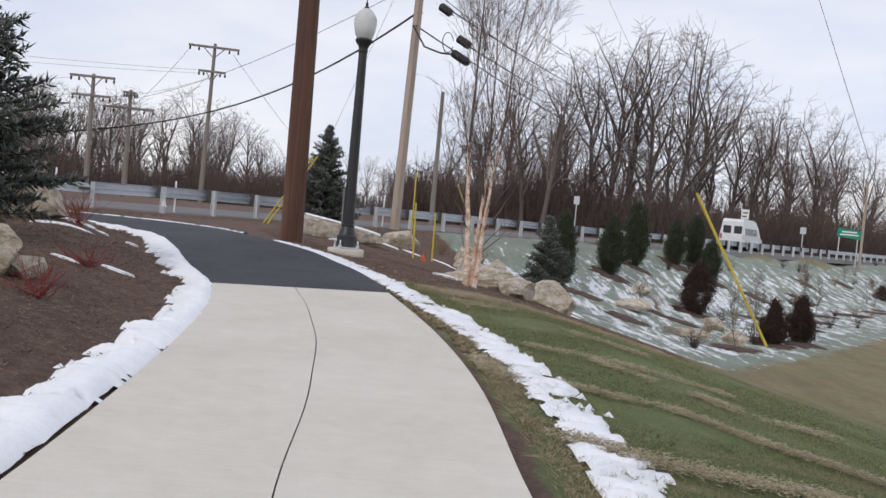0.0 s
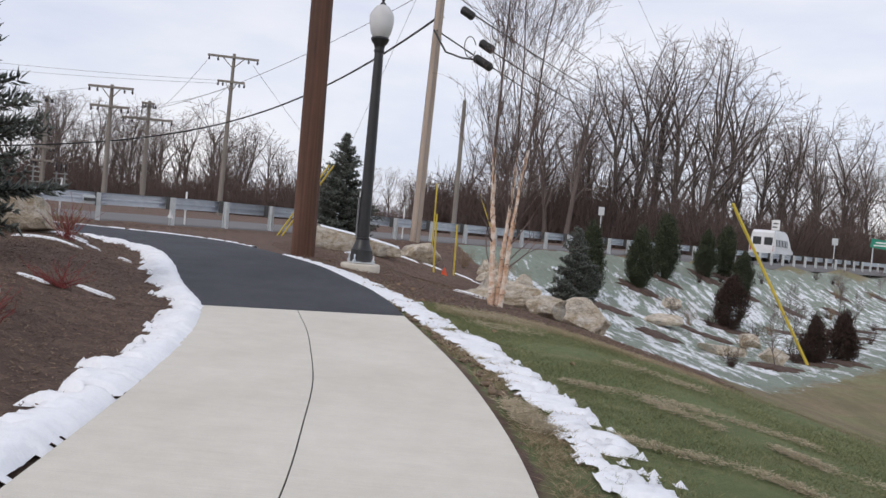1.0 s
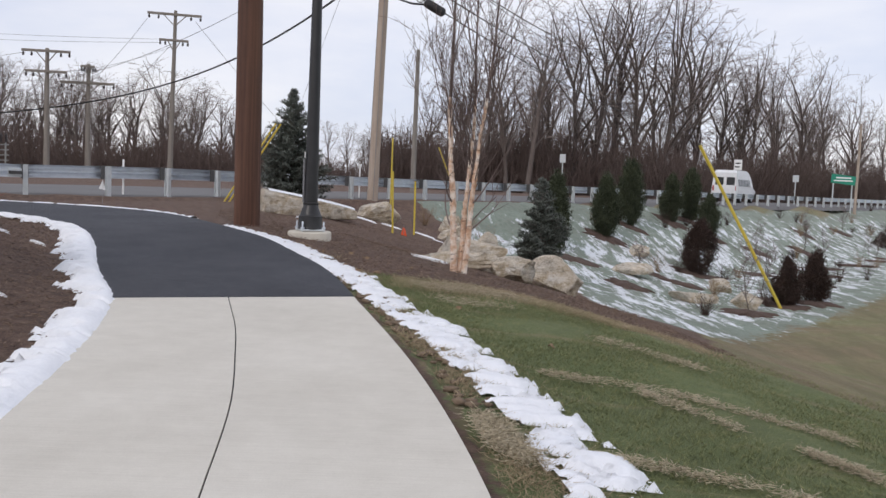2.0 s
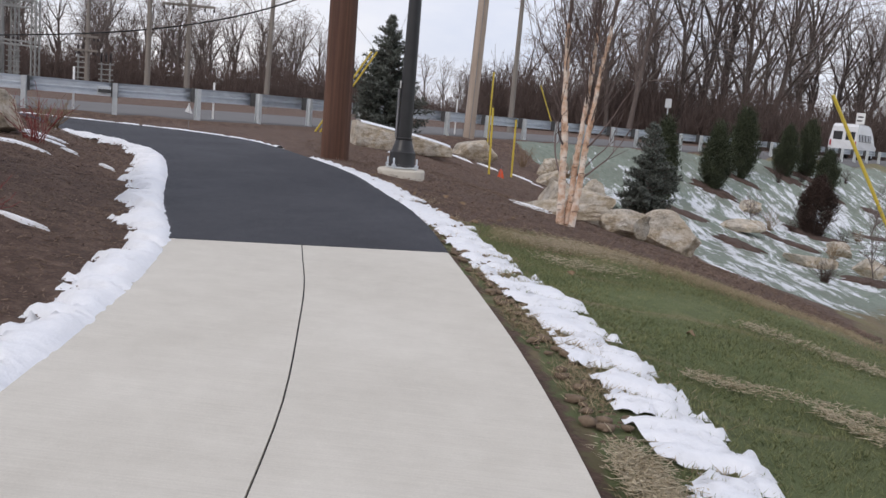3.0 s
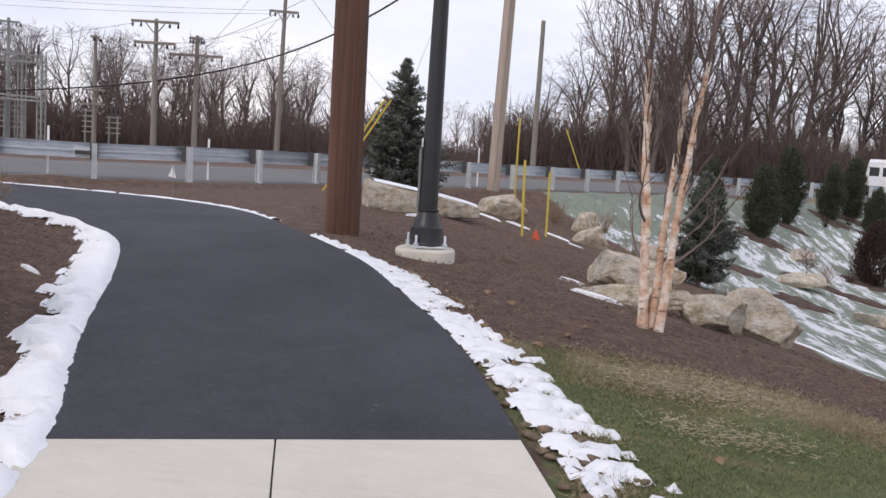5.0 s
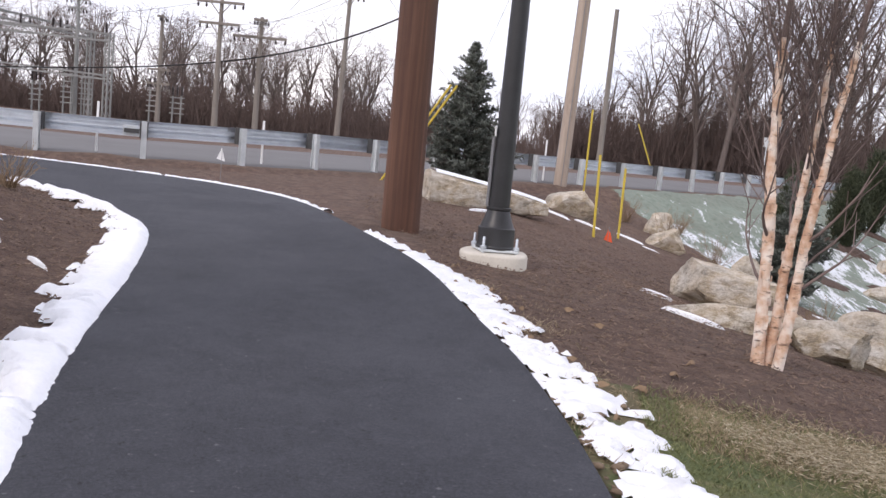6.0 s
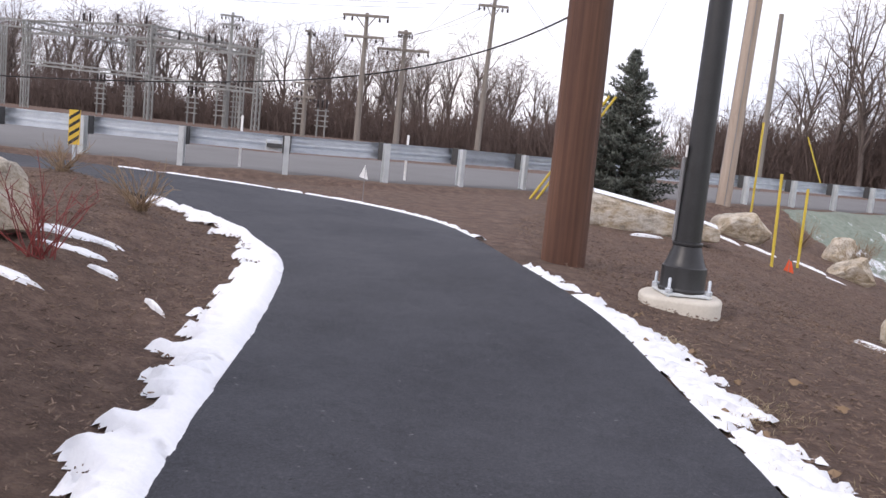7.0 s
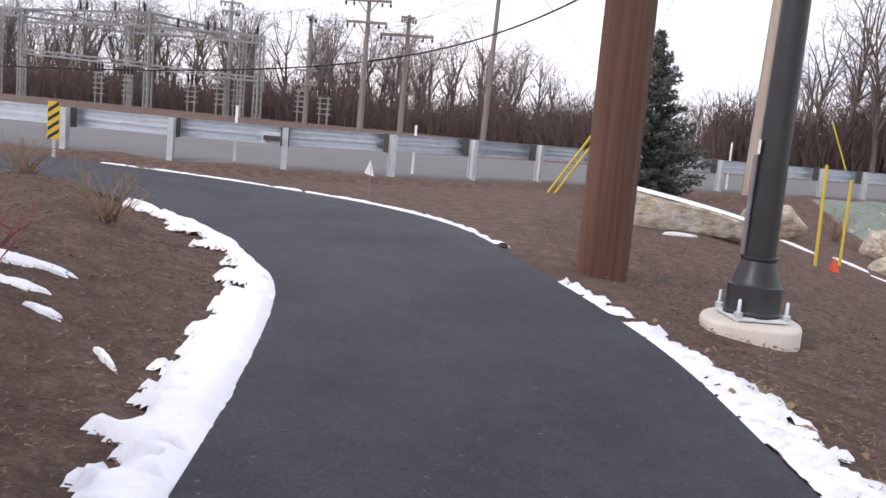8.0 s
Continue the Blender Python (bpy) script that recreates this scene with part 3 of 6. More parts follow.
LEFT_SNOW = LEFT_A[1:] + LEFT_B[1:8]
snow_strip("snow_bank", LEFT_SNOW, [(0, 0.08), (6, 0.07), (8, 0.01), (10, -0.05), (11.5, -0.05), (13, -0.02), (14, 0.0), (30, 0.0)], [(0, -0.42), (5.5, -0.40), (8, -0.32), (9.5, -0.20), (11.5, -0.17), (13.5, -0.27), (15.5, -0.34), (17, -0.26), (19, -0.16), (20.5, -0.11), (22, -0.07), (24, -0.02)], 0.062, [(0, 0.0), (24, 0.0)], 0.20, 3.0, "ridge of old white snow along the mulch bed")
RIGHT_SNOW = RIGHT_A[1:] + RIGHT_B[1:6]
snow_strip("snow_patches", RIGHT_SNOW, [(0, 0.45), (5, 0.42), (8, 0.38), (10.5, 0.27), (12.2, 0.13), (14, 0.03), (30, 0.0)], [(0, 0.80), (6, 0.86), (8.5, 0.80), (10.5, 0.72), (12.5, 0.54), (14.5, 0.42), (16.5, 0.32), (18, 0.20), (20, 0.10), (21, 0.05)], 0.024, [(0, 0.88), (6, 0.80), (9, 0.68), (12, 0.74), (15, 0.64), (17, 0.52), (21, 0.5)], 0.16, 11.0, "melting patches of snow along the path edge")
snow_strip("snow_line", RIGHT_B[6:12], [(0, 0.0), (30, 0.0)], [(0, 0.14), (3, 0.17), (8, 0.13)], 0.026, [(0, 0.62), (3, 0.5), (8, 0.35)], 0.06, 23.0, "thin line of snow along the asphalt edge")


# ---- guard rail ----
def sunk(x):
    """How far the rail dips towards the end of the bend."""
    return 0.06 * min(1.0, max(0.0, (-5.5 - x) / 2.0))


def build_guard_rail():
    rail = thing("guard_rail", "galvanised steel guard rail on posts, seen from behind", "guard rail")
    pts = smooth_line(RAIL[1:-1], 0.2)
    total = sum((b - a).length for a, b in zip(pts, pts[1:]))
    n = int(total / 1.905)
    line = resample(pts, n + 1)
    profile = [(0.0, -0.155), (0.03, -0.15), (0.085, -0.11), (0.085, -0.06), (0.02, -0.015), (0.02, 0.015), (0.085, 0.06), (0.085, 0.11), (0.03, 0.15), (0.0, 0.155)]
    section = profile + [(a + 0.006, b) for a, b in reversed(profile)]
    i_web = [(-0.05, -0.075), (0.05, -0.075), (0.05, -0.062), (0.006, -0.062), (0.006, 0.062), (0.05, 0.062), (0.05, 0.075), (-0.05, 0.075), (-0.05, 0.062), (-0.006, 0.062), (-0.006, -0.062), (-0.05, -0.062)]
    post = mesh_of("post", Shape().add([(a, b, z) for z in (-0.45, 0.74) for a, b in i_web],
                   [(i, (i + 1) % 12, 12 + (i + 1) % 12, 12 + i) for i in range(12)] + [tuple(range(12, 24))]), M_POST)
    spacer = mesh_of("spacer", Shape().box((0, 0.16, 0.58), (0.15, 0.18, 0.34), chamfer=0.01), M_BLOCKOUT)
    for i, (x, y) in enumerate(line):
        a, b = line[max(i - 1, 0)], line[min(i + 1, n)]
        turn = math.atan2(b[1] - a[1], b[0] - a[0])
        at = Matrix.Translation((x, y, ROAD_Z - sunk(x))) @ Matrix.Rotation(turn, 4, "Z")
        part("post", post, None, rail, at=at)
        if i < 40:
            part("spacer", spacer, None, rail, "dark timber spacer block" if i == 0 else "", at=at)
        if i < n:
            sh = Shape()
            nx, ny = line[i + 1]
            d = Vector((nx - x, ny - y, 0)).normalized()
            nr = Vector((-d.y, d.x, 0)) * 0.25
            fine = [(x + (nx - x) * k + nr.x, y + (ny - y) * k + nr.y, ROAD_Z + 0.585 - sunk(x + (nx - x) * k)) for k in (0, 1)]
            ext = d * 0.12
            sh.extrude([(-u, w) for u, w in section], Vector(fine[0]) - ext, Vector(fine[1]) + ext)
            part("beam", sh, M_GALV, rail)


build_guard_rail()


def build_rail_bracket():
    end = thing("rail_bracket", "grey steel bracket bolted behind the guard rail", "bracket", pose(-7.86, 6.70, 0.885, rz=30))
    part("plate", Shape().box((0, 0, 0), (0.30, 0.03, 0.20), chamfer=0.006), M_POST, end)
    part("arm", Shape().extrude([(-0.03, -0.04), (0.03, -0.04), (0.03, 0.04), (-0.03, 0.04)], (-0.13, -0.04, 0.0), (0.15, -0.04, 0.0)), M_BLOCKOUT, end, "dark steel arm")
    for dx in (-0.10, 0.10):
        for dz in (-0.06, 0.06):
            part("bolt", Shape().tube([(dx, -0.01, dz), (dx, -0.045, dz)], 0.018, 6), M_GALV, end)


build_rail_bracket()


# ---- street lamp ----
def build_street_lamp():
    z0 = 0.08
    foot = thing("lamp_footing", "squat cast concrete footing with rounded edges", "footing", pose(0.0, -0.03, z0, rz=3))
    rim = [(0.362, -0.25), (0.362, 0.105), (0.354, 0.123), (0.335, 0.133), (0.0, 0.135)]
    sh = Shape().lathe(rim, 40)
    for i, (x, y, z) in enumerate(sh.v):
        k = 1 + 0.012 * noise.noise((x * 4, y * 4, z * 5)) + 0.10 * abs(math.sin(2 * math.atan2(y, x))) ** 3
        sh.v[i] = (x * k * 0.97, y * k * 0.97, z)
    part("block", sh, M_BLOCK, foot, smooth=True)
    top = z0 + 0.135
    lamp = thing("street_lamp", "black cast-metal street lamp with an acorn globe, on a concrete footing", "street lamp", pose(0, 0, top))
    part("base_plate", Shape().box((0, 0, 0.022), (0.40, 0.40, 0.024), Matrix.Rotation(radians(23), 3, "Z"), 0.01), M_POST, lamp, "galvanised base plate")
    for k in range(4):
        a = radians(23 + 45 + 90 * k)
        c = (0.245 * math.cos(a), 0.245 * math.sin(a))
        bolt = part("anchor_bolt", Shape().lathe([(0.014, -0.02), (0.014, 0.15), (0.008, 0.16)], 10, (*c, 0)), M_GALV, lamp, "galvanised anchor bolt", True)
        part("nut", Shape().lathe([(0.032, 0.035), (0.032, 0.065), (0.024, 0.07)], 6, (*c, 0)), M_GALV, bolt)
    part("base_casting", Shape().lathe([(0.200, 0.03), (0.202, 0.05), (0.194, 0.058), (0.191, 0.07), (0.190, 0.232), (0.189, 0.243), (0.180, 0.248), (0.174, 0.256), (0.150, 0.32), (0.128, 0.385), (0.118, 0.425)], 32), M_BLACK, lamp, smooth=True)
    part("ring", Shape().lathe([(0.116, 0.42), (0.126, 0.425), (0.130, 0.437), (0.128, 0.452), (0.108, 0.46)], 24), M_BLACK, lamp, smooth=True)
    part("pole", Shape().lathe([(0.110, 0.455), (0.106, 0.9), (0.096, 2.2), (0.080, 3.75)], 16), M_BLACK, lamp, smooth=True)
    part("tag", Shape().box((-0.105, -0.06, 1.22), (0.018, 0.05, 0.10), chamfer=0.004), M_WHITE, lamp, "small white tag on the pole")
    part("conduit", Shape().tube([(-0.118, -0.03, 0.46), (-0.12, -0.05, 1.16)], 0.018, 8), M_WIRE, lamp, "grey conduit up the pole", True)
    part("collar", Shape().lathe([(0.078, 3.72), (0.095, 3.76), (0.085, 3.80), (0.10, 3.86), (0.15, 3.93), (0.165, 3.97), (0.15, 4.0)], 20), M_BLACK, lamp, smooth=True)
    glob = [(0.13, 3.99), (0.17, 4.06), (0.198, 4.16), (0.215, 4.27), (0.218, 4.36), (0.20, 4.42), (0.17, 4.47), (0.12, 4.54), (0.05, 4.58)]
    part("globe", Shape().lathe(glob, 28), M_GLOBE, lamp, "ribbed frosted acorn globe", True)
    part("lamp_core", Shape().lathe([(0.10, 4.0), (0.11, 4.05), (0.11, 4.17), (0.09, 4.20)], 20), M_WHITE, lamp, smooth=True)
    part("finial", Shape().lathe([(0.055, 4.57), (0.05, 4.60), (0.02, 4.63), (0.03, 4.66), (0.012, 4.70), (0.005, 4.78)], 12), M_BLACK, lamp, smooth=True)


build_street_lamp()


# ---- poles and lines ----
def leaning(base, top, height_m):
    """The pose of a pole that stands at base and points to top."""
    d = (Vector(top) - Vector(base)).normalized()
    return Matrix.Translation(base) @ d.to_track_quat("Z", "Y").to_matrix().to_4x4()


def build_brown_pole():
    p = thing("timber_pole", "thick brown treated timber pole beside the path", "utility pole", leaning((-1.25, 1.12, 0.0), (-1.34, 1.2, 10), 14))
    rng = random.Random(4)
    prof = [(0.231 - 0.0042 * z + rng.uniform(-0.002, 0.002), z) for z in np.linspace(-0.2, 15, 40)]
    sh = Shape().lathe(prof, 40)
    for i, (x, y, z) in enumerate(sh.v):
        a = math.atan2(y, x)
        g2 = 1 - 0.018 * max(0, math.sin(a * 7 + 0.4 * math.sin(z * 0.4))) ** 6 + 0.008 * noise.noise((a * 4, z * 0.3, 2))
        sh.v[i] = (x * g2, y * g2, z)
    part("shaft", sh, M_BROWN, p, smooth=True)


build_brown_pole()


def catenary(a, b, sag, n=24):
    a, b = Vector(a), Vector(b)
    return [a.lerp(b, i / n) - Vector((0, 0, 4 * sag * (i / n) * (1 - i / n))) for i in range(n + 1)]


def build_pale_pole():
    p = thing("utility_pole", "pale new timber utility pole with cables near the guard rail", "utility pole", leaning((0.07, 15.6, 0.1), (0.26, 15.85, 10), 11))
    part("shaft", Shape().lathe([(0.185 - 0.0045 * z, z) for z in np.linspace(-0.2, 12.5, 24)], 20), M_PALE, p, smooth=True)
    for z in (7.6, 8.4, 9.2):
        part("bracket", Shape().box((0.05, -0.2, z), (0.10, 0.22, 0.06), chamfer=0.01), M_GALV, p)
    for a, r in ((0.4, 0.012), (2.4, 0.01)):
        c = (0.19 * math.cos(a), 0.19 * math.sin(a))
        part("ground_wire", Shape().tube([(*c, 0.2), (c[0] * 0.8, c[1] * 0.8, 11)], r, 6), M_WIRE, p)


build_pale_pole()


def build_cables():
    def cable(name, pts, r, mat, label):
        c = thing(name, label, "cable")
        part("strand", Shape().tube(pts, r, 6), mat, c, smooth=True)
        return c

    far = (150, 330, 18)
    a, k, b = Vector((0.25, 15.75, 8.45)), Vector((-13.8, 48.6, 5.7)), Vector((-33.5, 45.8, 3.75))
    run = [a * (1 - t) ** 2 + 2 * t * (1 - t) * k + t * t * b for t in np.linspace(0, 1.05, 40).tolist()]
    run += [run[-1] + (run[-1] - run[-2]).normalized() * q + Vector((0, 0, 0.002 * q * q)) for q in (4, 9, 15, 22, 30)]
    cable("power_cable", run, 0.045, M_CABLE, "thick black cable sagging between poles")
    cable("thin_wire", catenary((-0.1, 15.83, 9.4), (-46, 75, 11.5), 3.6, 40), 0.014, M_WIRE, "thin grey wire between poles")
    for (x, y, z), (u, v, w) in (((1.15, 13.7, 8.28), (10.9, 43.7, 11.4)), ((1.98, 13.7, 7.05), (11.0, 43.6, 9.9)), ((0.2, 15.6, 7.9), (11.2, 43.6, 8.6)), ((0.3, 15.6, 10.6), (10.4, 43.76, 13.4)), ((0.3, 15.6, 9.5), (10.9, 43.7, 10.7))):
        d = Vector((u - x, v - y, w - z))
        cable("power_cable", catenary((x, y, z), Vector((x, y, z)) + d * 3.2, 1.1, 30), 0.028 if z < 9 else 0.016, M_CABLE, "black overhead cable running along the road")
    cable("cable_loop", [(0.1, 15.6, 7.9), (0.6, 15.0, 7.05), (1.2, 14.3, 6.75), (1.75, 13.7, 6.62)], 0.035, M_CABLE, "slack black cable hanging from the pole")
    for c, r in (((2.32, 13.6, 7.6), 0.36), ((1.45, 13.6, 7.0), 0.34)):
        pts = [(c[0] + r * 0.55 * math.cos(t), c[1] + r * 0.5 * math.cos(t), c[2] + r * math.sin(t)) for t in np.linspace(0.3, 6.0, 24)]
        cable("cable_loop", pts, 0.016, M_CABLE, "coiled loop of spare black cable")
    for a, b in (((1.05, 13.65, 8.25), (1.5, 13.65, 7.98)), ((1.75, 13.6, 7.2), (2.25, 13.6, 6.92)), ((1.6, 13.55, 6.68), (2.25, 13.55, 6.33))):
        box = thing("splice_case", "black cylindrical splice case on the cable", "splice case")
        a, b = Vector(a), Vector(b)
        pts = [a.lerp(b, t) for t in (0, 0.06, 0.12, 0.88, 0.94, 1)]
        part("case", Shape().tube(pts, [0.05, 0.12, 0.145, 0.145, 0.12, 0.05], 14), M_CABLE, box, smooth=True)
    for x0, y0, z0, x1, y1, z1 in ((0.1, 15.6, 11.0, -7.5, 40, 1.0),):
        cable("guy_wire", [(x0, y0, z0), (x1, y1, z1)], 0.008, M_WIRE, "thin steel guy wire")


build_cables()


def build_second_pole():
    p = thing("utility_pole", "weathered pale timber pole across the road", "utility pole", pose(1.2, 34.0, 0.3))
    part("shaft", Shape().lathe([(0.15 - 0.006 * z, z) for z in np.linspace(-0.2, 7.9, 12)], 14), M_GREYWOOD, p, smooth=True)


build_second_pole()


def crossarm_pole(name, label, base, top_z, arms, mat, lean=0.0):
    """arms: rows of height below the top, half length, tilt."""
    p = thing(name, label, "utility pole", Matrix.Translation(base) @ pose(0, 0, 0, 0, lean, 0))
    h = top_z - base[2]
    part("shaft", Shape().lathe([(0.205 - 0.09 * z / h, z) for z in np.linspace(-0.3, h, 10)], 12), mat, p, smooth=True)
    for down, half, turn in arms:
        rot = Matrix.Rotation(radians(turn), 3, "Z")
        arm = part("crossarm", Shape().box((0, -0.18, h - down), (half * 2, 0.14, 0.16), rot, 0.01), mat, p)
        for s in (-0.95, -0.6, 0.6, 0.95):
            c = rot @ Vector((s * half, -0.18, 0))
            part("insulator", Shape().lathe([(0.03, -0.35), (0.09, -0.30), (0.05, -0.25), (0.09, -0.20), (0.04, -0.12), (0.03, -0.05)], 8, (c.x, c.y, h - down)), M_PORCELAIN, arm)
        for s in (-1, 1):
            c = rot @ Vector((s * half * 0.45, -0.18, 0))
            part("brace", Shape().tube([(c.x, c.y, h - down), (0, -0.1, h - down - 0.8)], 0.035, 6), mat, p)
    return p


crossarm_pole("utility_pole", "weathered timber power pole with two crossarms", (-16.4, 48.7, 0.3), 12.3, [(0.3, 1.85, 6), (2.1, 1.0, 6)], M_GREYWOOD, 1.0)
crossarm_pole("utility_pole", "weathered timber power pole with two crossarms", (-22.9, 43.5, 0.3), 8.6, [(0.2, 1.5, 6), (1.5, 1.3, 6)], M_GREYWOOD)
crossarm_pole("utility_pole", "grey timber power pole with a short top arm", (-21.0, 45.5, 0.3), 7.95, [(0.2, 0.45, 20), (1.3, 1.75, 6)], M_GREYWOOD)
crossarm_pole("utility_pole", "grey timber power pole beside the substation", (-33.6, 56.4, 0.3), 8.9, [(0.2, 0.4, 70), (4.3, 0.9, 10), (5.4, 0.9, 10)], M_GREYWOOD)
crossarm_pole("utility_pole", "grey timber power pole in front of the substation", (-40.6, 56.0, 0.3), 9.8, [(0.3, 0.9, 30), (1.0, 0.7, 20)], M_STEEL)


def line_wires():
    for a, b, sag in (((-17.4, 48.6, 10.25), (-62, 46, 11.4), 0.7), ((-17.4, 48.8, 10.05), (-62, 47, 10.9), 0.8), ((-16.0, 48.8, 10.0), (-22.9, 43.5, 7.0), 0.4), ((-18.2, 48.8, 11.7), (-21.0, 45.5, 6.6), 0.2), ((-16.4, 48.7, 10.0), (-21.0, 45.5, 4.0), 0.2), ((-14.8, 48.8, 11.6), (-9, 70, 3.0), 0.3), ((-22.9, 43.5, 7.1), (-21.0, 45.5, 6.7), 0.1), ((-24.3, 43.5, 8.3), (-55, 52, 7.0), 0.8)):
        c = thing("power_line", "thin grey power line between distant poles", "cable")
        part("strand", Shape().tube(catenary(a, b, sag, 16), 0.015, 4), M_WIRE, c)


line_wires()


# ---- substation ----
def build_substation():
    def lattice(x, y, z1, wide=0.42):
        c = thing("steel_column", "grey lattice steel column of a substation", "steel column", pose(x, y, ROAD_Z, rz=-18), "substation columns")
        h = z1 - ROAD_Z
        for i in (-1, 1):
            for j in (-1, 1):
                part("leg", Shape().box((i * wide / 2, j * wide / 2, h / 2), (0.10, 0.10, h)), M_STEEL, c)
        n = int(h / 0.6)
        for k in range(n):
            s = 1 if k % 2 else -1
            for j in (-1, 1):
                part("lacing", Shape().tube([(-s * wide / 2, j * wide / 2, k * h / n), (s * wide / 2, j * wide / 2, (k + 1) * h / n)], 0.03, 4), M_STEEL, c)

    def beam(a, b, deep=0.55):
        t = thing("steel_beam", "grey lattice steel beam of a substation", "steel beam", group="substation beams")
        a, b = Vector(a), Vector(b)
        side = (b - a).normalized().cross(Vector((0, 0, 1))) * 0.2
        for s in (-1, 1):
            for dz in (0, -deep):
                part("chord", Shape().extrude([(-0.06, -0.06), (0.06, -0.06), (0.06, 0.06), (-0.06, 0.06)], a + side * s + Vector((0, 0, dz)), b + side * s + Vector((0, 0, dz))), M_STEEL, t)
        n = int((b - a).length / 0.7)
        for k in range(n):
            z0, z1 = (0, -deep) if k % 2 else (-deep, 0)
            part("lacing", Shape().tube([a.lerp(b, k / n) + side + Vector((0, 0, z0)), a.lerp(b, (k + 1) / n) + side + Vector((0, 0, z1))], 0.03, 4), M_STEEL, t)

    corners = [(-55.0, 49.0), (-45.4, 52.1), (-37.2, 55.0)]
    back = [(-52.0, 58.0), (-42.5, 61.0), (-66, 45.5), (-63, 54.5)]
    tops = [7.4, 8.0, 7.0, 7.4, 7.6, 7.2, 7.2]
    for (x, y), z in zip(corners + back, tops):
        lattice(x, y, z)
    beam((*corners[0], 7.3), (*corners[1], 7.9), 1.0)
    for a, za, b, zb in ((corners[0], 7.3, back[0], 7.3), (corners[1], 7.9, back[1], 7.5), (back[0], 7.3, back[1], 7.5), (back[2], 7.1, corners[0], 7.3)):
        beam((*a, za), (*b, zb))
    beam((*corners[1], 6.9), (*corners[2], 6.9))
    beam((*corners[1], 3.9), (*corners[2], 3.7), 0.3)
    beam((*corners[0], 4.2), (*corners[1], 4.0), 0.3)
    stack = Shape().lathe([(0.05, 0.0)] + [p for k in range(5) for p in ((0.13, 0.05 + k * 0.14), (0.06, 0.11 + k * 0.14))] + [(0.04, 0.78)], 10)
    ins = mesh_of("porcelain", stack, M_PORCELAIN, True)
    spots = [(corners[0], corners[1], t, 7.3 + 0.6 * t) for t in (0.45, 0.5, 0.72, 0.95)] + [(corners[1], corners[2], t, 6.92) for t in (0.25, 0.52, 0.58, 0.97)] + [(back[0], back[1], t, 7.3 + 0.2 * t) for t in (0.2, 0.5, 0.8)]
    for a, b, t, z in spots:
        o = thing("insulator", "dark porcelain insulator standing on a steel beam", "insulator", pose(a[0] + (b[0] - a[0]) * t, a[1] + (b[1] - a[1]) * t, z + 0.05), "insulators")
        part("porcelain", ins, None, o)
    for k, (x, y) in enumerate([(-50.5, 52.5), (-48.2, 53.2), (-43.0, 54.5), (-40.6, 55.0), (-39.4, 55.6), (-34.4, 57.2), (-32.6, 57.6)]):
        e = thing("switchgear_frame", "pale steel switchgear frame with stacked bars", "switchgear", pose(x, y, ROAD_Z, rz=-18), "switchgear frames")
        hgt = (2.6, 2.6, 2.4, 3.0, 3.0, 2.8, 2.3)[k]
        for s in (-1, 1):
            part("leg", Shape().box((s * 0.45, 0, hgt / 2), (0.10, 0.10, hgt)), M_STEEL, e)
        for z in np.arange(0.9, hgt + 0.1, 0.42):
            part("bar", Shape().box((0, 0, z), (1.5, 0.12, 0.09)), M_STEEL, e)
        for s in (-0.5, 0.0, 0.5):
            part("insulator", ins, None, e, at=pose(s, 0, hgt + 0.02))


build_substation()


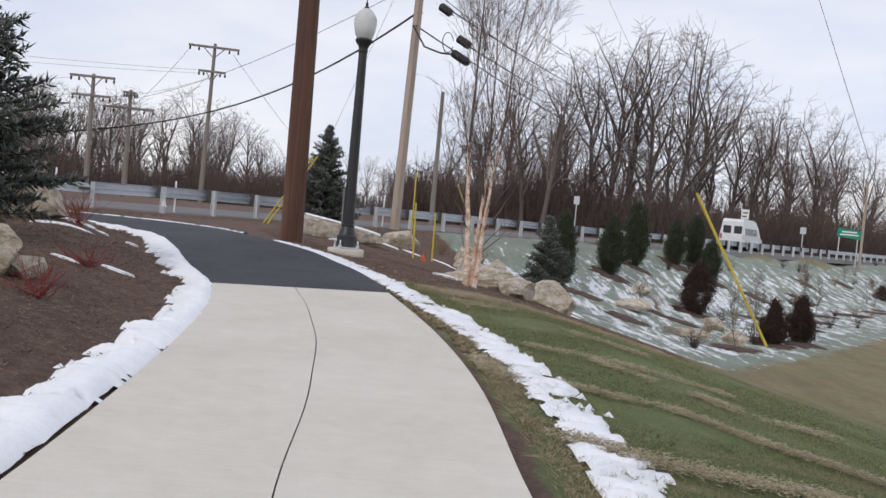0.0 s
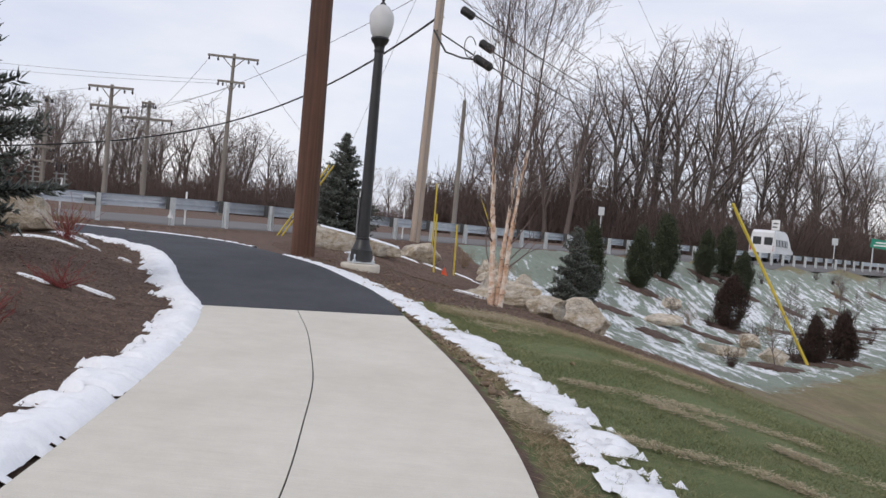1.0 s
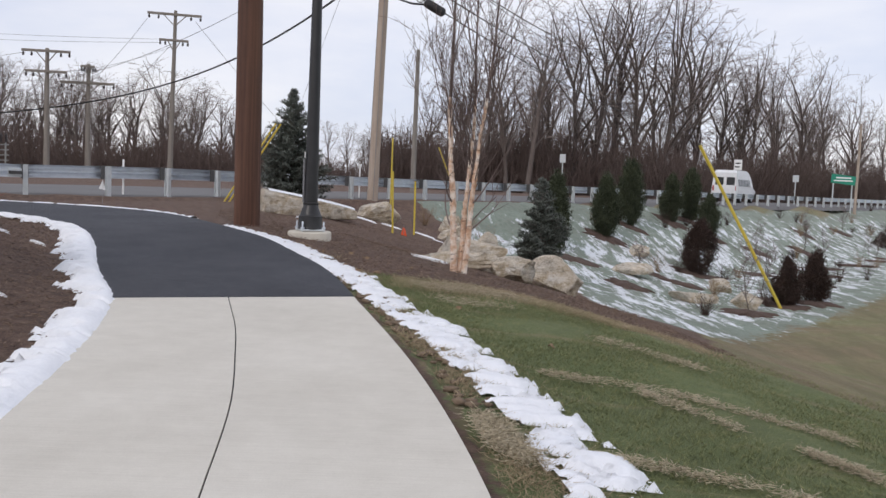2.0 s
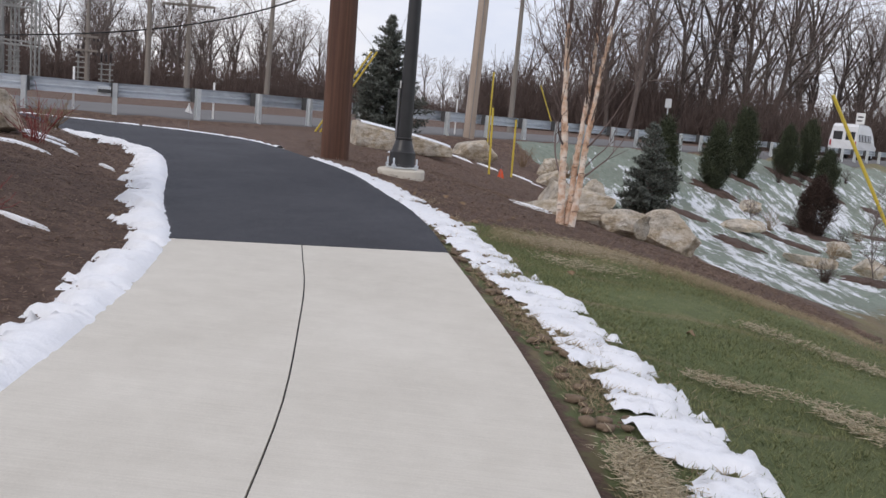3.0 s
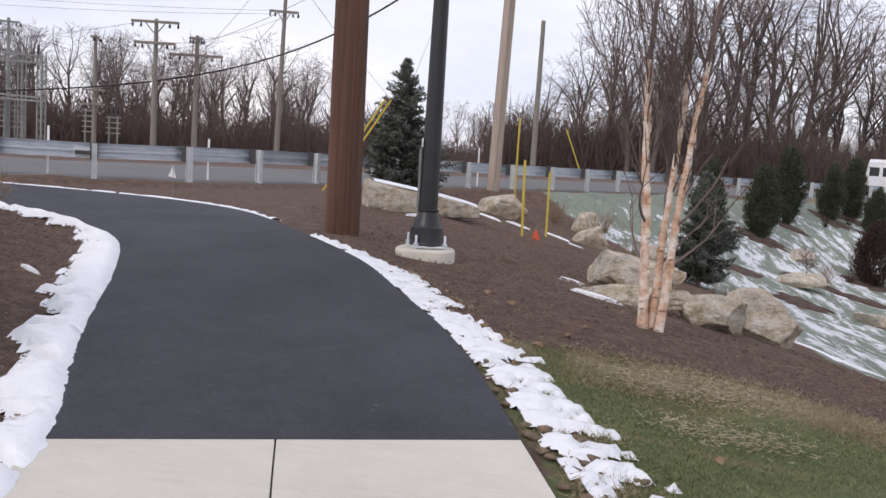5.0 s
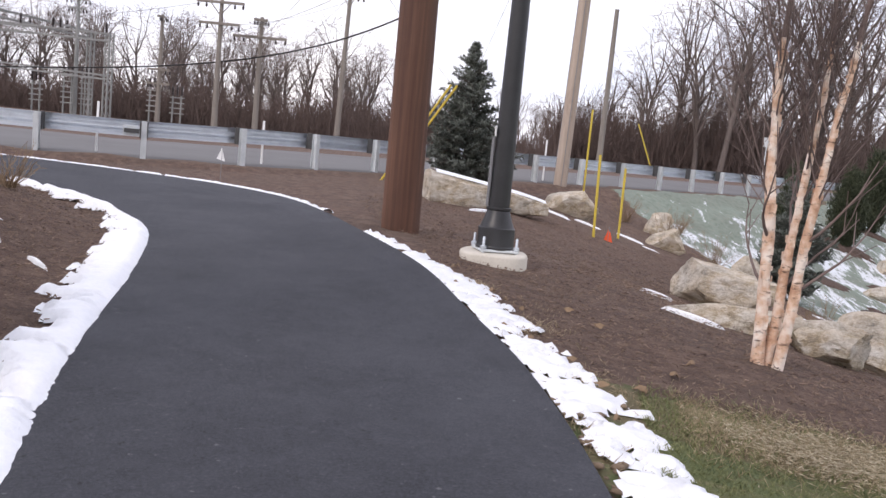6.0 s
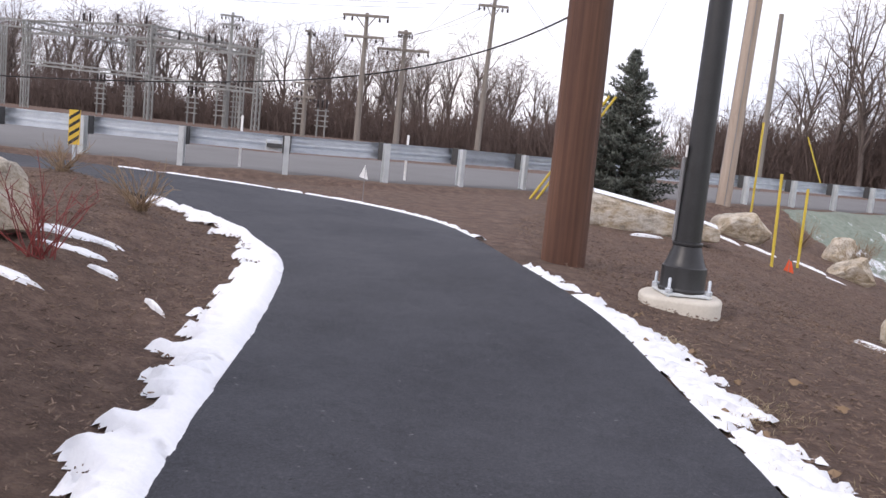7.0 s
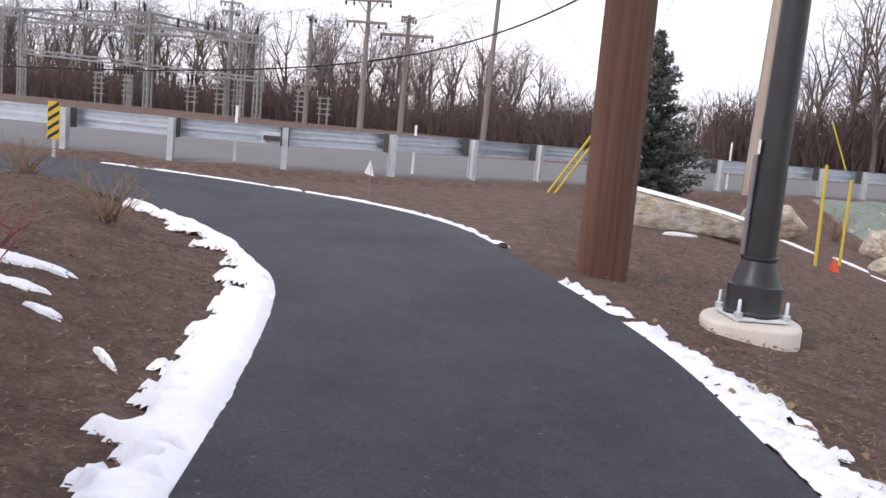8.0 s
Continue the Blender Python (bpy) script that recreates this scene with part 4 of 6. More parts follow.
# ---- signs, markers and small roadside things ----
def build_roadside():
    m = thing("object_marker", "yellow object marker with black diagonal stripes by the guard rail", "road sign", pose(-10.65, 4.7, 0.26, rz=20))
    part("stake", Shape().box((0, 0.03, 0.42), (0.05, 0.03, 0.9)), M_GALV, m)
    plate = part("plate", Shape().box((0, 0, 0.62), (0.20, 0.012, 0.60), chamfer=0.004), M_SIGNYELLOW, m, "yellow reflective plate")
    for k in range(4):
        z = 0.42 + k * 0.145
        lo, hi = z - 0.085, z + 0.085
        pts = [(-0.09, -0.0085, lo - 0.03), (0.09, -0.0085, lo + 0.10), (0.09, -0.0085, lo + 0.16), (-0.09, -0.0085, lo + 0.03)]
        part("stripe", Shape().add(pts + [(x, y + 0.003, q) for x, y, q in pts], [(0, 1, 2, 3), (7, 6, 5, 4), (0, 4, 5, 1), (2, 6, 7, 3), (1, 5, 6, 2), (0, 3, 7, 4)]), M_DARK, plate, "black diagonal stripe")
    f = thing("marker_flag", "small white marker flag on a wire stake", "flag", pose(-4.83, 4.06, hz(-4.83, 4.06) - 0.04))
    part("wire", Shape().tube([(0, 0, -0.05), (0.01, 0, 0.56)], 0.004, 5), M_WIRE, f)
    part("flag", Shape().add([(0.0, 0, 0.58), (-0.085, 0.01, 0.40), (0.06, 0.0, 0.37), (0.0, 0.006, 0.58), (-0.085, 0.016, 0.40), (0.06, 0.006, 0.37)], [(0, 1, 2), (5, 4, 3), (0, 3, 4, 1), (1, 4, 5, 2), (2, 5, 3, 0)]), M_WHITE, f)
    o = thing("marker_flag", "small orange marker flag in the mulch", "flag", pose(1.35, 8.0, hz(1.35, 8.0) - 0.03))
    part("wire", Shape().tube([(0, 0, -0.05), (0, 0, 0.3)], 0.005, 5), M_WIRE, o)
    part("flag", Shape().add([(-0.015, 0, 0.23), (-0.09, 0.02, 0.0), (0.085, -0.015, 0.0), (0.035, 0, 0.185), (0, 0.035, 0.015)], [(0, 1, 4), (0, 4, 3), (3, 4, 2), (0, 3, 2, 1)]), M_ORANGE, o)
    stakes = [((0.75, 14.4), (0.74, 14.4), 2.45), ((1.07, 7.9), (1.02, 7.9), 1.6), ((1.6, 9.6), (1.58, 9.6), 1.5)]
    for (x, y), (u, v), h in stakes:
        s = thing("guy_marker", "tall yellow plastic guy marker standing in mulch", "marker post", group="yellow markers")
        z = hz(x, y) - 0.06
        part("sleeve", Shape().tube([(x, y, z), (u, v, z + h)], 0.026, 10), M_YELLOW, s, smooth=True)
    for a, b in (((-3.55, 9.4, 0.28), (-2.2, 9.35, 2.45)), ((-3.42, 9.4, 0.28), (-2.07, 9.35, 2.45)), ((3.1, 24.5, 0.9), (2.4, 24.4, 2.6))):
        s = thing("guy_marker", "slanting yellow guy wire sleeve", "marker post", group="yellow markers")
        part("sleeve", Shape().tube([a, b], 0.024, 10), M_YELLOW, s, smooth=True)
    g2 = thing("guy_wire", "steel guy wire with a yellow plastic sleeve on the bank", "guy wire")
    lo, hi = Vector((13.2, 12.73, hz(13.2, 12.73) - 0.05)), Vector((10.25, 12.6, 2.55))
    d = (hi - lo).normalized()
    part("sleeve", Shape().tube([lo + d * 0.0, hi], 0.05, 10), M_YELLOW, g2, "yellow plastic sleeve", True)
    part("wire", Shape().tube([hi - d * 0.1, hi + d * 9], 0.006, 5), M_WIRE, g2)
    g3 = thing("guy_wire", "steel guy wire with a yellow plastic sleeve in the dry grass", "guy wire")
    lo = Vector((8.2, -6.5, hz(8.2, -6.5) - 0.05))
    hi = lo + Vector((-0.6, 0.1, 1.5))
    d = (hi - lo).normalized()
    part("sleeve", Shape().tube([lo, hi], 0.022, 10), M_YELLOW, g3, "yellow plastic sleeve", True)
    part("wire", Shape().tube([hi - d * 0.1, hi + d * 9], 0.004, 5), M_WIRE, g3)

    def post_sign(x, y, z0, h, w, tall, mat, label, category, bars=0):
        s = thing("road_sign", label, category, pose(x, y, z0, rz=-22))
        part("post", Shape().box((0, 0.05, h / 2), (0.08, 0.06, h)), M_POST, s)
        pl = part("plate", Shape().box((0, 0, h - tall / 2), (w, 0.02, tall), chamfer=0.008), mat, s)
        for k in range(bars):
            part("print", Shape().box((-w * 0.1 * (k % 2), -0.013, h - tall * (0.35 + 0.35 * k)), (w * 0.6, 0.006, tall * 0.12)), M_WHITE if mat is M_SIGNGREEN else M_DARK, pl)

    post_sign(24.35, 48.3, ROAD_Z, 3.2, 0.55, 0.75, M_WHITE, "white rectangular road sign on a post", "road sign", 2)
    post_sign(34.5, 62.0, ROAD_Z, 2.6, 0.5, 0.6, M_POST, "back of a grey metal road sign", "road sign")
    post_sign(13.2, 58.0, ROAD_Z, 3.4, 0.5, 0.7, M_POST, "back of a grey metal road sign", "road sign")
    gs = thing("road_sign", "green guide sign on two posts beside the road", "road sign", pose(36.9, 58.2, -1.0))
    for s in (-0.8, 0.8):
        part("post", Shape().box((s, 0.06, 1.7), (0.08, 0.06, 3.4)), M_POST, gs)
    board = part("board", Shape().box((0, 0, 3.72), (2.1, 0.03, 0.75), Matrix.Rotation(radians(5), 3, "Y"), 0.01), M_SIGNGREEN, gs)
    for z, w in ((3.86, 1.3), (3.62, 1.6)):
        part("print", Shape().box((0, -0.02, z), (w, 0.008, 0.11)), M_WHITE, board)
    wp = thing("marker_pole", "slender pale pole beside the road", "pole", pose(38.1, 58.3, -1.2))
    part("shaft", Shape().lathe([(0.13, 0), (0.09, 8.6)], 10), M_PALE, wp, smooth=True)
    for x, y, h in ((-8.75, 7.0, 0.98), (-0.5, 17.2, 1.2), (-6.1, 9.0, 0.92)):
        dl = thing("delineator", "slim white road delineator behind the guard rail", "delineator", pose(x, y, ROAD_Z))
        part("blade", Shape().box((0, 0, h / 2), (0.05, 0.02, h), chamfer=0.005), M_WHITE, dl)


build_roadside()


# ---- rocks ----
def boulder(x, y, size, rz, seed, label, sink=0.2, flat=0.0):
    rng = random.Random(seed)
    bm = bmesh.new()
    bmesh.ops.create_icosphere(bm, subdivisions=4, radius=1.0)
    planes = []
    for _ in range(13):
        v = Vector((rng.gauss(0, 1), rng.gauss(0, 1), rng.gauss(0, 0.8))).normalized()
        planes.append((v, rng.uniform(0.50, 0.82)))
    if flat:
        planes.append((Vector((0, 0, 1)), flat))
    for vert in bm.verts:
        p = vert.co.copy()
        for nrm, dist in planes:
            over = p.dot(nrm) - dist
            if over > 0:
                p -= nrm * over * 0.985
        k = 1.22 + 0.09 * noise.noise(p * 1.8 + Vector((seed, 0, 0))) + 0.05 * noise.noise(p * 4 + Vector((0, seed, 0))) - 0.09 * abs(noise.noise(p * 6)) + 0.03 * noise.noise(p * 13)
        vert.co = Vector((p.x * size[0] / 2, p.y * size[1] / 2, p.z * size[2] / 2)) * k
    me = bpy.data.meshes.new("boulder")
    bm.to_mesh(me)
    bm.free()
    me.materials.append(M_ROCK)
    me.polygons.foreach_set("use_smooth", [True] * len(me.polygons))
    me.set_sharp_from_angle(angle=radians(20))
    ob = new("boulder", me)
    ob.matrix_basis = pose(x, y, hz(x, y) + size[2] * (0.5 - sink), rng.uniform(-6, 6), rng.uniform(-6, 6), rz)
    return tagged(ob, label, "boulder", "landscape boulders")


ROCKS = [
    (-4.75, -3.25, (1.35, 1.1, 0.74), 10, 1, "large tan fieldstone boulder with snow at its foot"),
    (-2.1, -9.25, (0.62, 0.5, 0.48), 25, 3, "rounded tan boulder in the mulch bed"),
    (-1.85, -8.95, (0.32, 0.28, 0.26), 80, 31, "small tan boulder in the mulch bed"),
    (0.55, 11.6, (1.5, 0.9, 0.75), -30, 5, "grey boulder in front of the utility pole"),
    (2.7, 11.1, (1.0, 0.6, 0.55), -20, 6, "pale tan boulder on the mulch slope"),
    (2.7, 13.4, (0.9, 0.6, 0.6), 30, 7, "tan boulder among low shrubs"),
    (2.78, 3.0, (1.5, 0.95, 0.85), -28, 8, "angular grey and ochre boulder behind the birch"),
    (3.15, 3.9, (0.6, 0.5, 0.95), 10, 81, "ochre boulder leaning on a larger one"),
    (2.45, -0.1, (1.5, 0.7, 0.30), -8, 9, "flat pale stone beside the birch"),
    (3.35, -0.2, (0.85, 0.6, 0.42), -30, 10, "pale tan boulder at the edge of the lawn"),
    (4.2, 1.2, (1.12, 0.82, 0.74), -35, 12, "large pale boulder at the edge of the lawn"),
    (10.6, 20.6, (1.0, 0.7, 0.5), 20, 13, "tan boulder on the snowy bank"),
    (12.0, 12.4, (0.9, 0.7, 0.6), -10, 14, "tan boulder at the foot of the snowy bank"),
    (12.6, 16.5, (1.0, 0.7, 0.5), -40, 15, "grey boulder on the snowy bank"),
    (9.2, 16.0, (1.6, 1.0, 0.45), 35, 17, "low flat stone on the snowy bank"),
    (10.5, 13.0, (1.7, 1.0, 0.4), 25, 18, "low flat stone on the snowy bank"),
]
for row in ROCKS:
    boulder(*row)


def stone_ledge(x, y, rz, length, thick, tall, label):
    """A long slab of stone, high at one end and dipping into the mulch at the other, with old snow on its back."""
    def crest(u):
        return tall * (1 - u) ** 0.8 + 0.05

    bm = bmesh.new()
    n, m = 28, 12
    rows = []
    for i in range(n + 1):
        u = i / n
        row = []
        for j in range(m):
            a = 2 * math.pi * j / m
            ca, sa = math.cos(a), math.sin(a)
            cy = math.copysign(abs(ca) ** 0.45, ca) * thick / 2 * (1 - 0.35 * u)
            cz = (math.copysign(abs(sa) ** 0.45, sa) * 0.5 + 0.5) * (crest(u) + 0.2) - 0.2
            p = Vector((u * length, cy, cz))
            k = noise.noise(p * 2.3) * 0.07 + noise.noise(p * 6) * 0.03
            row.append(bm.verts.new(p + Vector((k * 0.6, k, k * 0.7))))
        rows.append(row)
    for r0, r1 in zip(rows, rows[1:]):
        for j in range(m):
            bm.faces.new((r0[j], r0[(j + 1) % m], r1[(j + 1) % m], r1[j]))
    bm.faces.new(list(reversed(rows[0])))
    bm.faces.new(rows[-1])
    bmesh.ops.recalc_face_normals(bm, faces=bm.faces)
    me = bpy.data.meshes.new("stone_ledge")
    bm.to_mesh(me)
    bm.free()
    me.materials.append(M_ROCK)
    me.polygons.foreach_set("use_smooth", [True] * len(me.polygons))
    me.set_sharp_from_angle(angle=radians(30))
    ob = new("stone_ledge", me)
    ob.matrix_basis = pose(x, y, hz(x, y), 0, 0, rz)
    tagged(ob, label, "boulder", "landscape boulders")
    sh = Shape()
    line = [(u, 0.5 + 0.16 * noise.noise((u * 5, 2, 0))) for u in np.linspace(0.04, 0.98, 26).tolist()]
    for u, w in line:
        half = thick * 0.42 * (1 - 0.35 * u) * w * 2
        top = crest(u) + 0.015
        sh.v += [(u * length, -half, top - 0.035), (u * length, -half * 0.7, top + 0.018), (u * length, half * 0.7, top + 0.03), (u * length, half, top - 0.02)]
    for i in range(len(line) - 1):
        sh.f += [(i * 4 + j, (i + 1) * 4 + j, (i + 1) * 4 + j + 1, i * 4 + j + 1) for j in range(3)]
    cap = new("snow_patch", mesh_of("snow_patch", sh, M_SNOW, True))
    cap.matrix_basis = pose(x, y, hz(x, y), 0, 0, rz)
    tagged(cap, "thin old snow lying along the back of a stone ledge", "snow", "snow scraps")


stone_ledge(-2.0, 6.6, 26, 2.35, 0.55, 0.46, "long tan stone ledge sloping down into the mulch")


# ---- plants ----
def prisms(segs, n=3):
    """Tapered n-sided sticks from rows of (x0, y0, z0, x1, y1, z1, r0, r1): vertices and quads."""
    s = np.asarray(segs, float)
    p0, p1, r0, r1 = s[:, 0:3], s[:, 3:6], s[:, 6], s[:, 7]
    d = p1 - p0
    d /= np.linalg.norm(d, axis=1, keepdims=True) + 1e-9
    ref = np.where(np.abs(d[:, 2:3]) < 0.9, [[0, 0, 1.0]], [[1.0, 0, 0]])
    u = np.cross(d, ref)
    u /= np.linalg.norm(u, axis=1, keepdims=True) + 1e-9
    w = np.cross(d, u)
    ring = []
    for p, r in ((p0, r0), (p1, r1)):
        for k in range(n):
            a = 2 * math.pi * k / n
            ring.append(p + r[:, None] * (math.cos(a) * u + math.sin(a) * w))
    v = np.stack(ring, 1).reshape(-1, 3)
    base = np.arange(len(s))[:, None, None] * 2 * n
    quad = np.array([[k, (k + 1) % n, n + (k + 1) % n, n + k] for k in range(n)])[None]
    return v, (base + quad).reshape(-1, 4)


def blades(base, tip, width, rng):
    """Thin three-sided leaves or needles from base to tip points, as tetrahedra: vertices and triangles."""
    d = tip - base
    side = rng.normal(size=base.shape)
    side = np.cross(d, side)
    side /= np.linalg.norm(side, axis=1, keepdims=True) + 1e-9
    other = np.cross(d, side)
    other /= np.linalg.norm(other, axis=1, keepdims=True) + 1e-9
    mid = base + d * 0.45
    w = np.broadcast_to(np.asarray(width, float), (len(base),))[:, None]
    v = np.stack([base, mid + side * w, mid - side * w * 0.5 + other * w * 0.5, tip], 1).reshape(-1, 3)
    k = np.arange(len(base))[:, None, None] * 4
    f = (k + np.array([[0, 1, 2], [1, 3, 2], [0, 3, 1], [0, 2, 3]])[None]).reshape(-1, 3)
    return v, f


def bare_tree(seed, h, limbs=13, subs=6, twigs=5, trunk_r=0.014, first=0.3, rise=0.55, wide=1.0):
    """Rows of sticks for the trunk with its limbs, and for the twigs: the trunk forks into steep limbs that make a rounded crown."""
    rng = random.Random(seed)
    wood, fine = [], []

    def grow(p, d, length, r, level):
        steps = (7, 6, 3, 1)[level]
        kids = (limbs, subs, twigs, 0)[level]
        p, d = Vector(p), Vector(d)
        r_end = r * (0.5, 0.2, 0.45, 0.45)[level]
        spawn = sorted(rng.uniform(first if level == 0 else 0.2, 0.98) for _ in range(kids))
        if level == 0:
            spawn = sorted(spawn[: kids // 2] + [rng.uniform(0.55, 0.99) for _ in range(kids - kids // 2)])
        for i in range(steps):
            bend = (0.06, 0.15, 0.22, 0.25)[level]
            d = (d + Vector((rng.gauss(0, bend), rng.gauss(0, bend), rng.gauss(0, bend * 0.6) + (0.02, 0.07, 0.05, 0.03)[level]))).normalized()
            q = p + d * (length / steps)
            a, b = r + (r_end - r) * i / steps, r + (r_end - r) * (i + 1) / steps
            (wood if level < 2 else fine).append((*p, *q, a, b))
            for t in [s for s in spawn if i / steps <= s < (i + 1) / steps]:
                c = p.lerp(q, t * steps - i)
                ang = rng.uniform(0, 6.283)
                out = Vector((math.cos(ang), math.sin(ang), 0))
                out = (out - d * out.dot(d)).normalized()
                up = (0.38 + 0.7 * t, 0.12, 0.15, 0.2)[level]
                kd = (out * rng.uniform(0.5, 1.0) * wide + d * rise + Vector((0, 0, up))).normalized()
                kl = (h * (0.30 + 0.13 * t), length * (0.58 - 0.28 * t), length * 0.5, 0)[level] * rng.uniform(0.75, 1.15)
                grow(c, kd, kl, max((0.78 if level == 0 else 0.6) * (r + (r_end - r) * t) * rng.uniform(0.55, 1), 0.006), level + 1)
            p = q
        if level == 0:
            for k in range(3):
                ang = k * 2.1 + rng.uniform(0, 1)
                grow(p, (d + Vector((math.cos(ang), math.sin(ang), 0)) * rng.uniform(0.25, 0.5)).normalized(), h * 0.42 * rng.uniform(0.85, 1.1), r_end * 0.75, 1)

    grow((0, 0, -0.2), (0, 0, 1), h * 0.58, h * trunk_r, 0)
    return wood, fine


def tree_meshes(seed, h, least=0.019, **k):
    wood, fine = bare_tree(seed, h, **k)
    fine = [(*s[:6], max(s[6], least), max(s[7], least * 0.7)) for s in fine]
    wv, wf = prisms(wood, 5)
    fv, ff = prisms(fine, 3)
    return (wv, wf), (fv, ff)


def build_woods():
    rng = random.Random(21)
    kinds = [tree_meshes(40 + k, 20.0, limbs=10 if k % 2 else 13, subs=7, twigs=4, first=0.28 + 0.03 * k, rise=0.38 + 0.05 * k, wide=1.1, trunk_r=0.0165) for k in range(5)]
    # shorter, denser trees for the strip across the road
    kinds += [tree_meshes(60 + k, 20.0, least=0.027, limbs=9, subs=6, twigs=3, first=0.2 + 0.04 * k, rise=0.35, wide=1.15, trunk_r=0.017) for k in range(4)]
    shared = [(mesh_np("trunk", *w, M_BARK), mesh_np("crown", *f, M_TWIG)) for w, f in kinds[:5]]

    def site(px, dist):
        u = (px - 784) / 1539.0
        return 1.8 + u * dist, -16.7 + dist

    front = [(1075, 96, 23.5), (1105, 102, 25.0), (1150, 98, 23.5), (1195, 100, 24), (1225, 104, 23.5), (1040, 92, 20), (960, 84, 18), (925, 88, 17), (885, 92, 17), (1290, 116, 20), (1345, 122, 21.5), (1400, 132, 22.5), (1445, 138, 23.5), (1490, 145, 22), (1535, 150, 20), (1250, 108, 21), (1000, 95, 17.5), (840, 95, 15)]
    for i, (px, dist, h) in enumerate(front):
        x, y = site(px, dist)
        t = thing("tree", "tall leafless woodland tree with ascending grey limbs", "tree", pose(x, y, ROAD_Z - 0.3, rz=rng.uniform(0, 360)) @ Matrix.Diagonal((h / 20 * 0.95, h / 20 * 0.95, h / 20, 1)), "woodland edge trees")
        tr, cr = shared[i % 5]
        part("trunk", tr, None, t)
        part("crown", cr, None, t, "fine bare twigs")
    spots = []
    for _ in range(36):
        px = rng.uniform(760, 1900)
        d = rng.uniform(104, 135) + max(0, px - 1250) * 0.11
        h = np.interp(px, [760, 900, 1000, 1150, 1260, 1400, 1600, 1900], [12, 15, 18, 22, 20, 21, 19, 19]) * rng.uniform(0.7, 1.0)
        spots.append((*site(px, d), h))
    for _ in range(114):
        px = rng.uniform(-1100, 530)
        d = rng.uniform(98, 125)
        h = np.interp(px, [-1100, -300, 0, 200, 400, 540], [14.6, 14.6, 14.4, 13.8, 13.0, 11.6]) * rng.uniform(0.72, 1.05)
        spots.append((*site(px, d), h))
    for _ in range(12):
        px = rng.uniform(500, 790)
        spots.append((*site(px, rng.uniform(190, 240)), rng.uniform(10, 14)))
    for which, name, mat, label in ((0, "wood_trunks", M_BARK, "mass of grey trunks of the leafless wood"), (1, "wood_twigs", M_TWIG, "haze of bare twigs of the leafless wood")):
        vs, fs, count = [], [], 0
        local = random.Random(5)
        for i, (x, y, h) in enumerate(spots):
            v, f = kinds[i % 5 if i < 36 else 5 + i % 4][which]
            a, s = local.uniform(0, 6.283), h / 20
            c, si = math.cos(a), math.sin(a)
            vs.append(np.stack([(v[:, 0] * c - v[:, 1] * si) * s + x, (v[:, 0] * si + v[:, 1] * c) * s + y, v[:, 2] * s + ROAD_Z - 0.3], -1))
            fs.append(f + count)
            count += len(v)
        ob = new(name, mesh_np(name, np.concatenate(vs), np.concatenate(fs), mat))
        tagged(ob, label, "woods", kind="stuff")
    # the thicket below the trees
    gen = np.random.default_rng(9)
    segs = []
    for lo, hi, near, far, h, n in ((700, 2000, 88, 112, 7.4, 24000), (-1300, 560, 84, 108, 5.0, 20000), (480, 800, 150, 200, 6.5, 2500)):
        px, d = gen.uniform(lo, hi, n), gen.uniform(near, far, n)
        d = d + np.clip(px - 1250, 0, 900) * 0.11
        x, y = 1.8 + (px - 784) / 1539 * d, -16.7 + d
        hh = h * (0.35 + 0.75 * gen.uniform(0, 1, n) ** 1.6) * (0.9 + 0.2 * np.sin(px * 0.021) * np.sin(px * 0.0083))
        lean = gen.normal(0, 0.22, (n, 2)) * hh[:, None]
        z0 = np.full(n, ROAD_Z - 0.4) + gen.uniform(0, 1, n) * hh * 0.45 * (gen.uniform(0, 1, n) > 0.4)
        stem = np.stack([x, y, z0, x + lean[:, 0], y + lean[:, 1], z0 + hh * 0.75, gen.uniform(0.022, 0.06, n), np.full(n, 0.012)], -1)
        segs.append(stem)
        for _ in range(2):
            t = gen.uniform(0.3, 0.9, n)[:, None]
            p = stem[:, :3] + (stem[:, 3:6] - stem[:, :3]) * t
            q = p + np.stack([gen.normal(0, 0.7, n), gen.normal(0, 0.35, n), gen.uniform(0.1, 1.2, n)], -1)
            segs.append(np.concatenate([p, q, np.full((n, 1), 0.026), np.full((n, 1), 0.012)], 1))
    v, f = prisms(np.concatenate(segs), 3)
    ob = new("thicket", mesh_np("thicket", v, f, M_BRUSH))
    tagged(ob, "dense brown leafless thicket along the road", "thicket", kind="stuff")


build_woods()


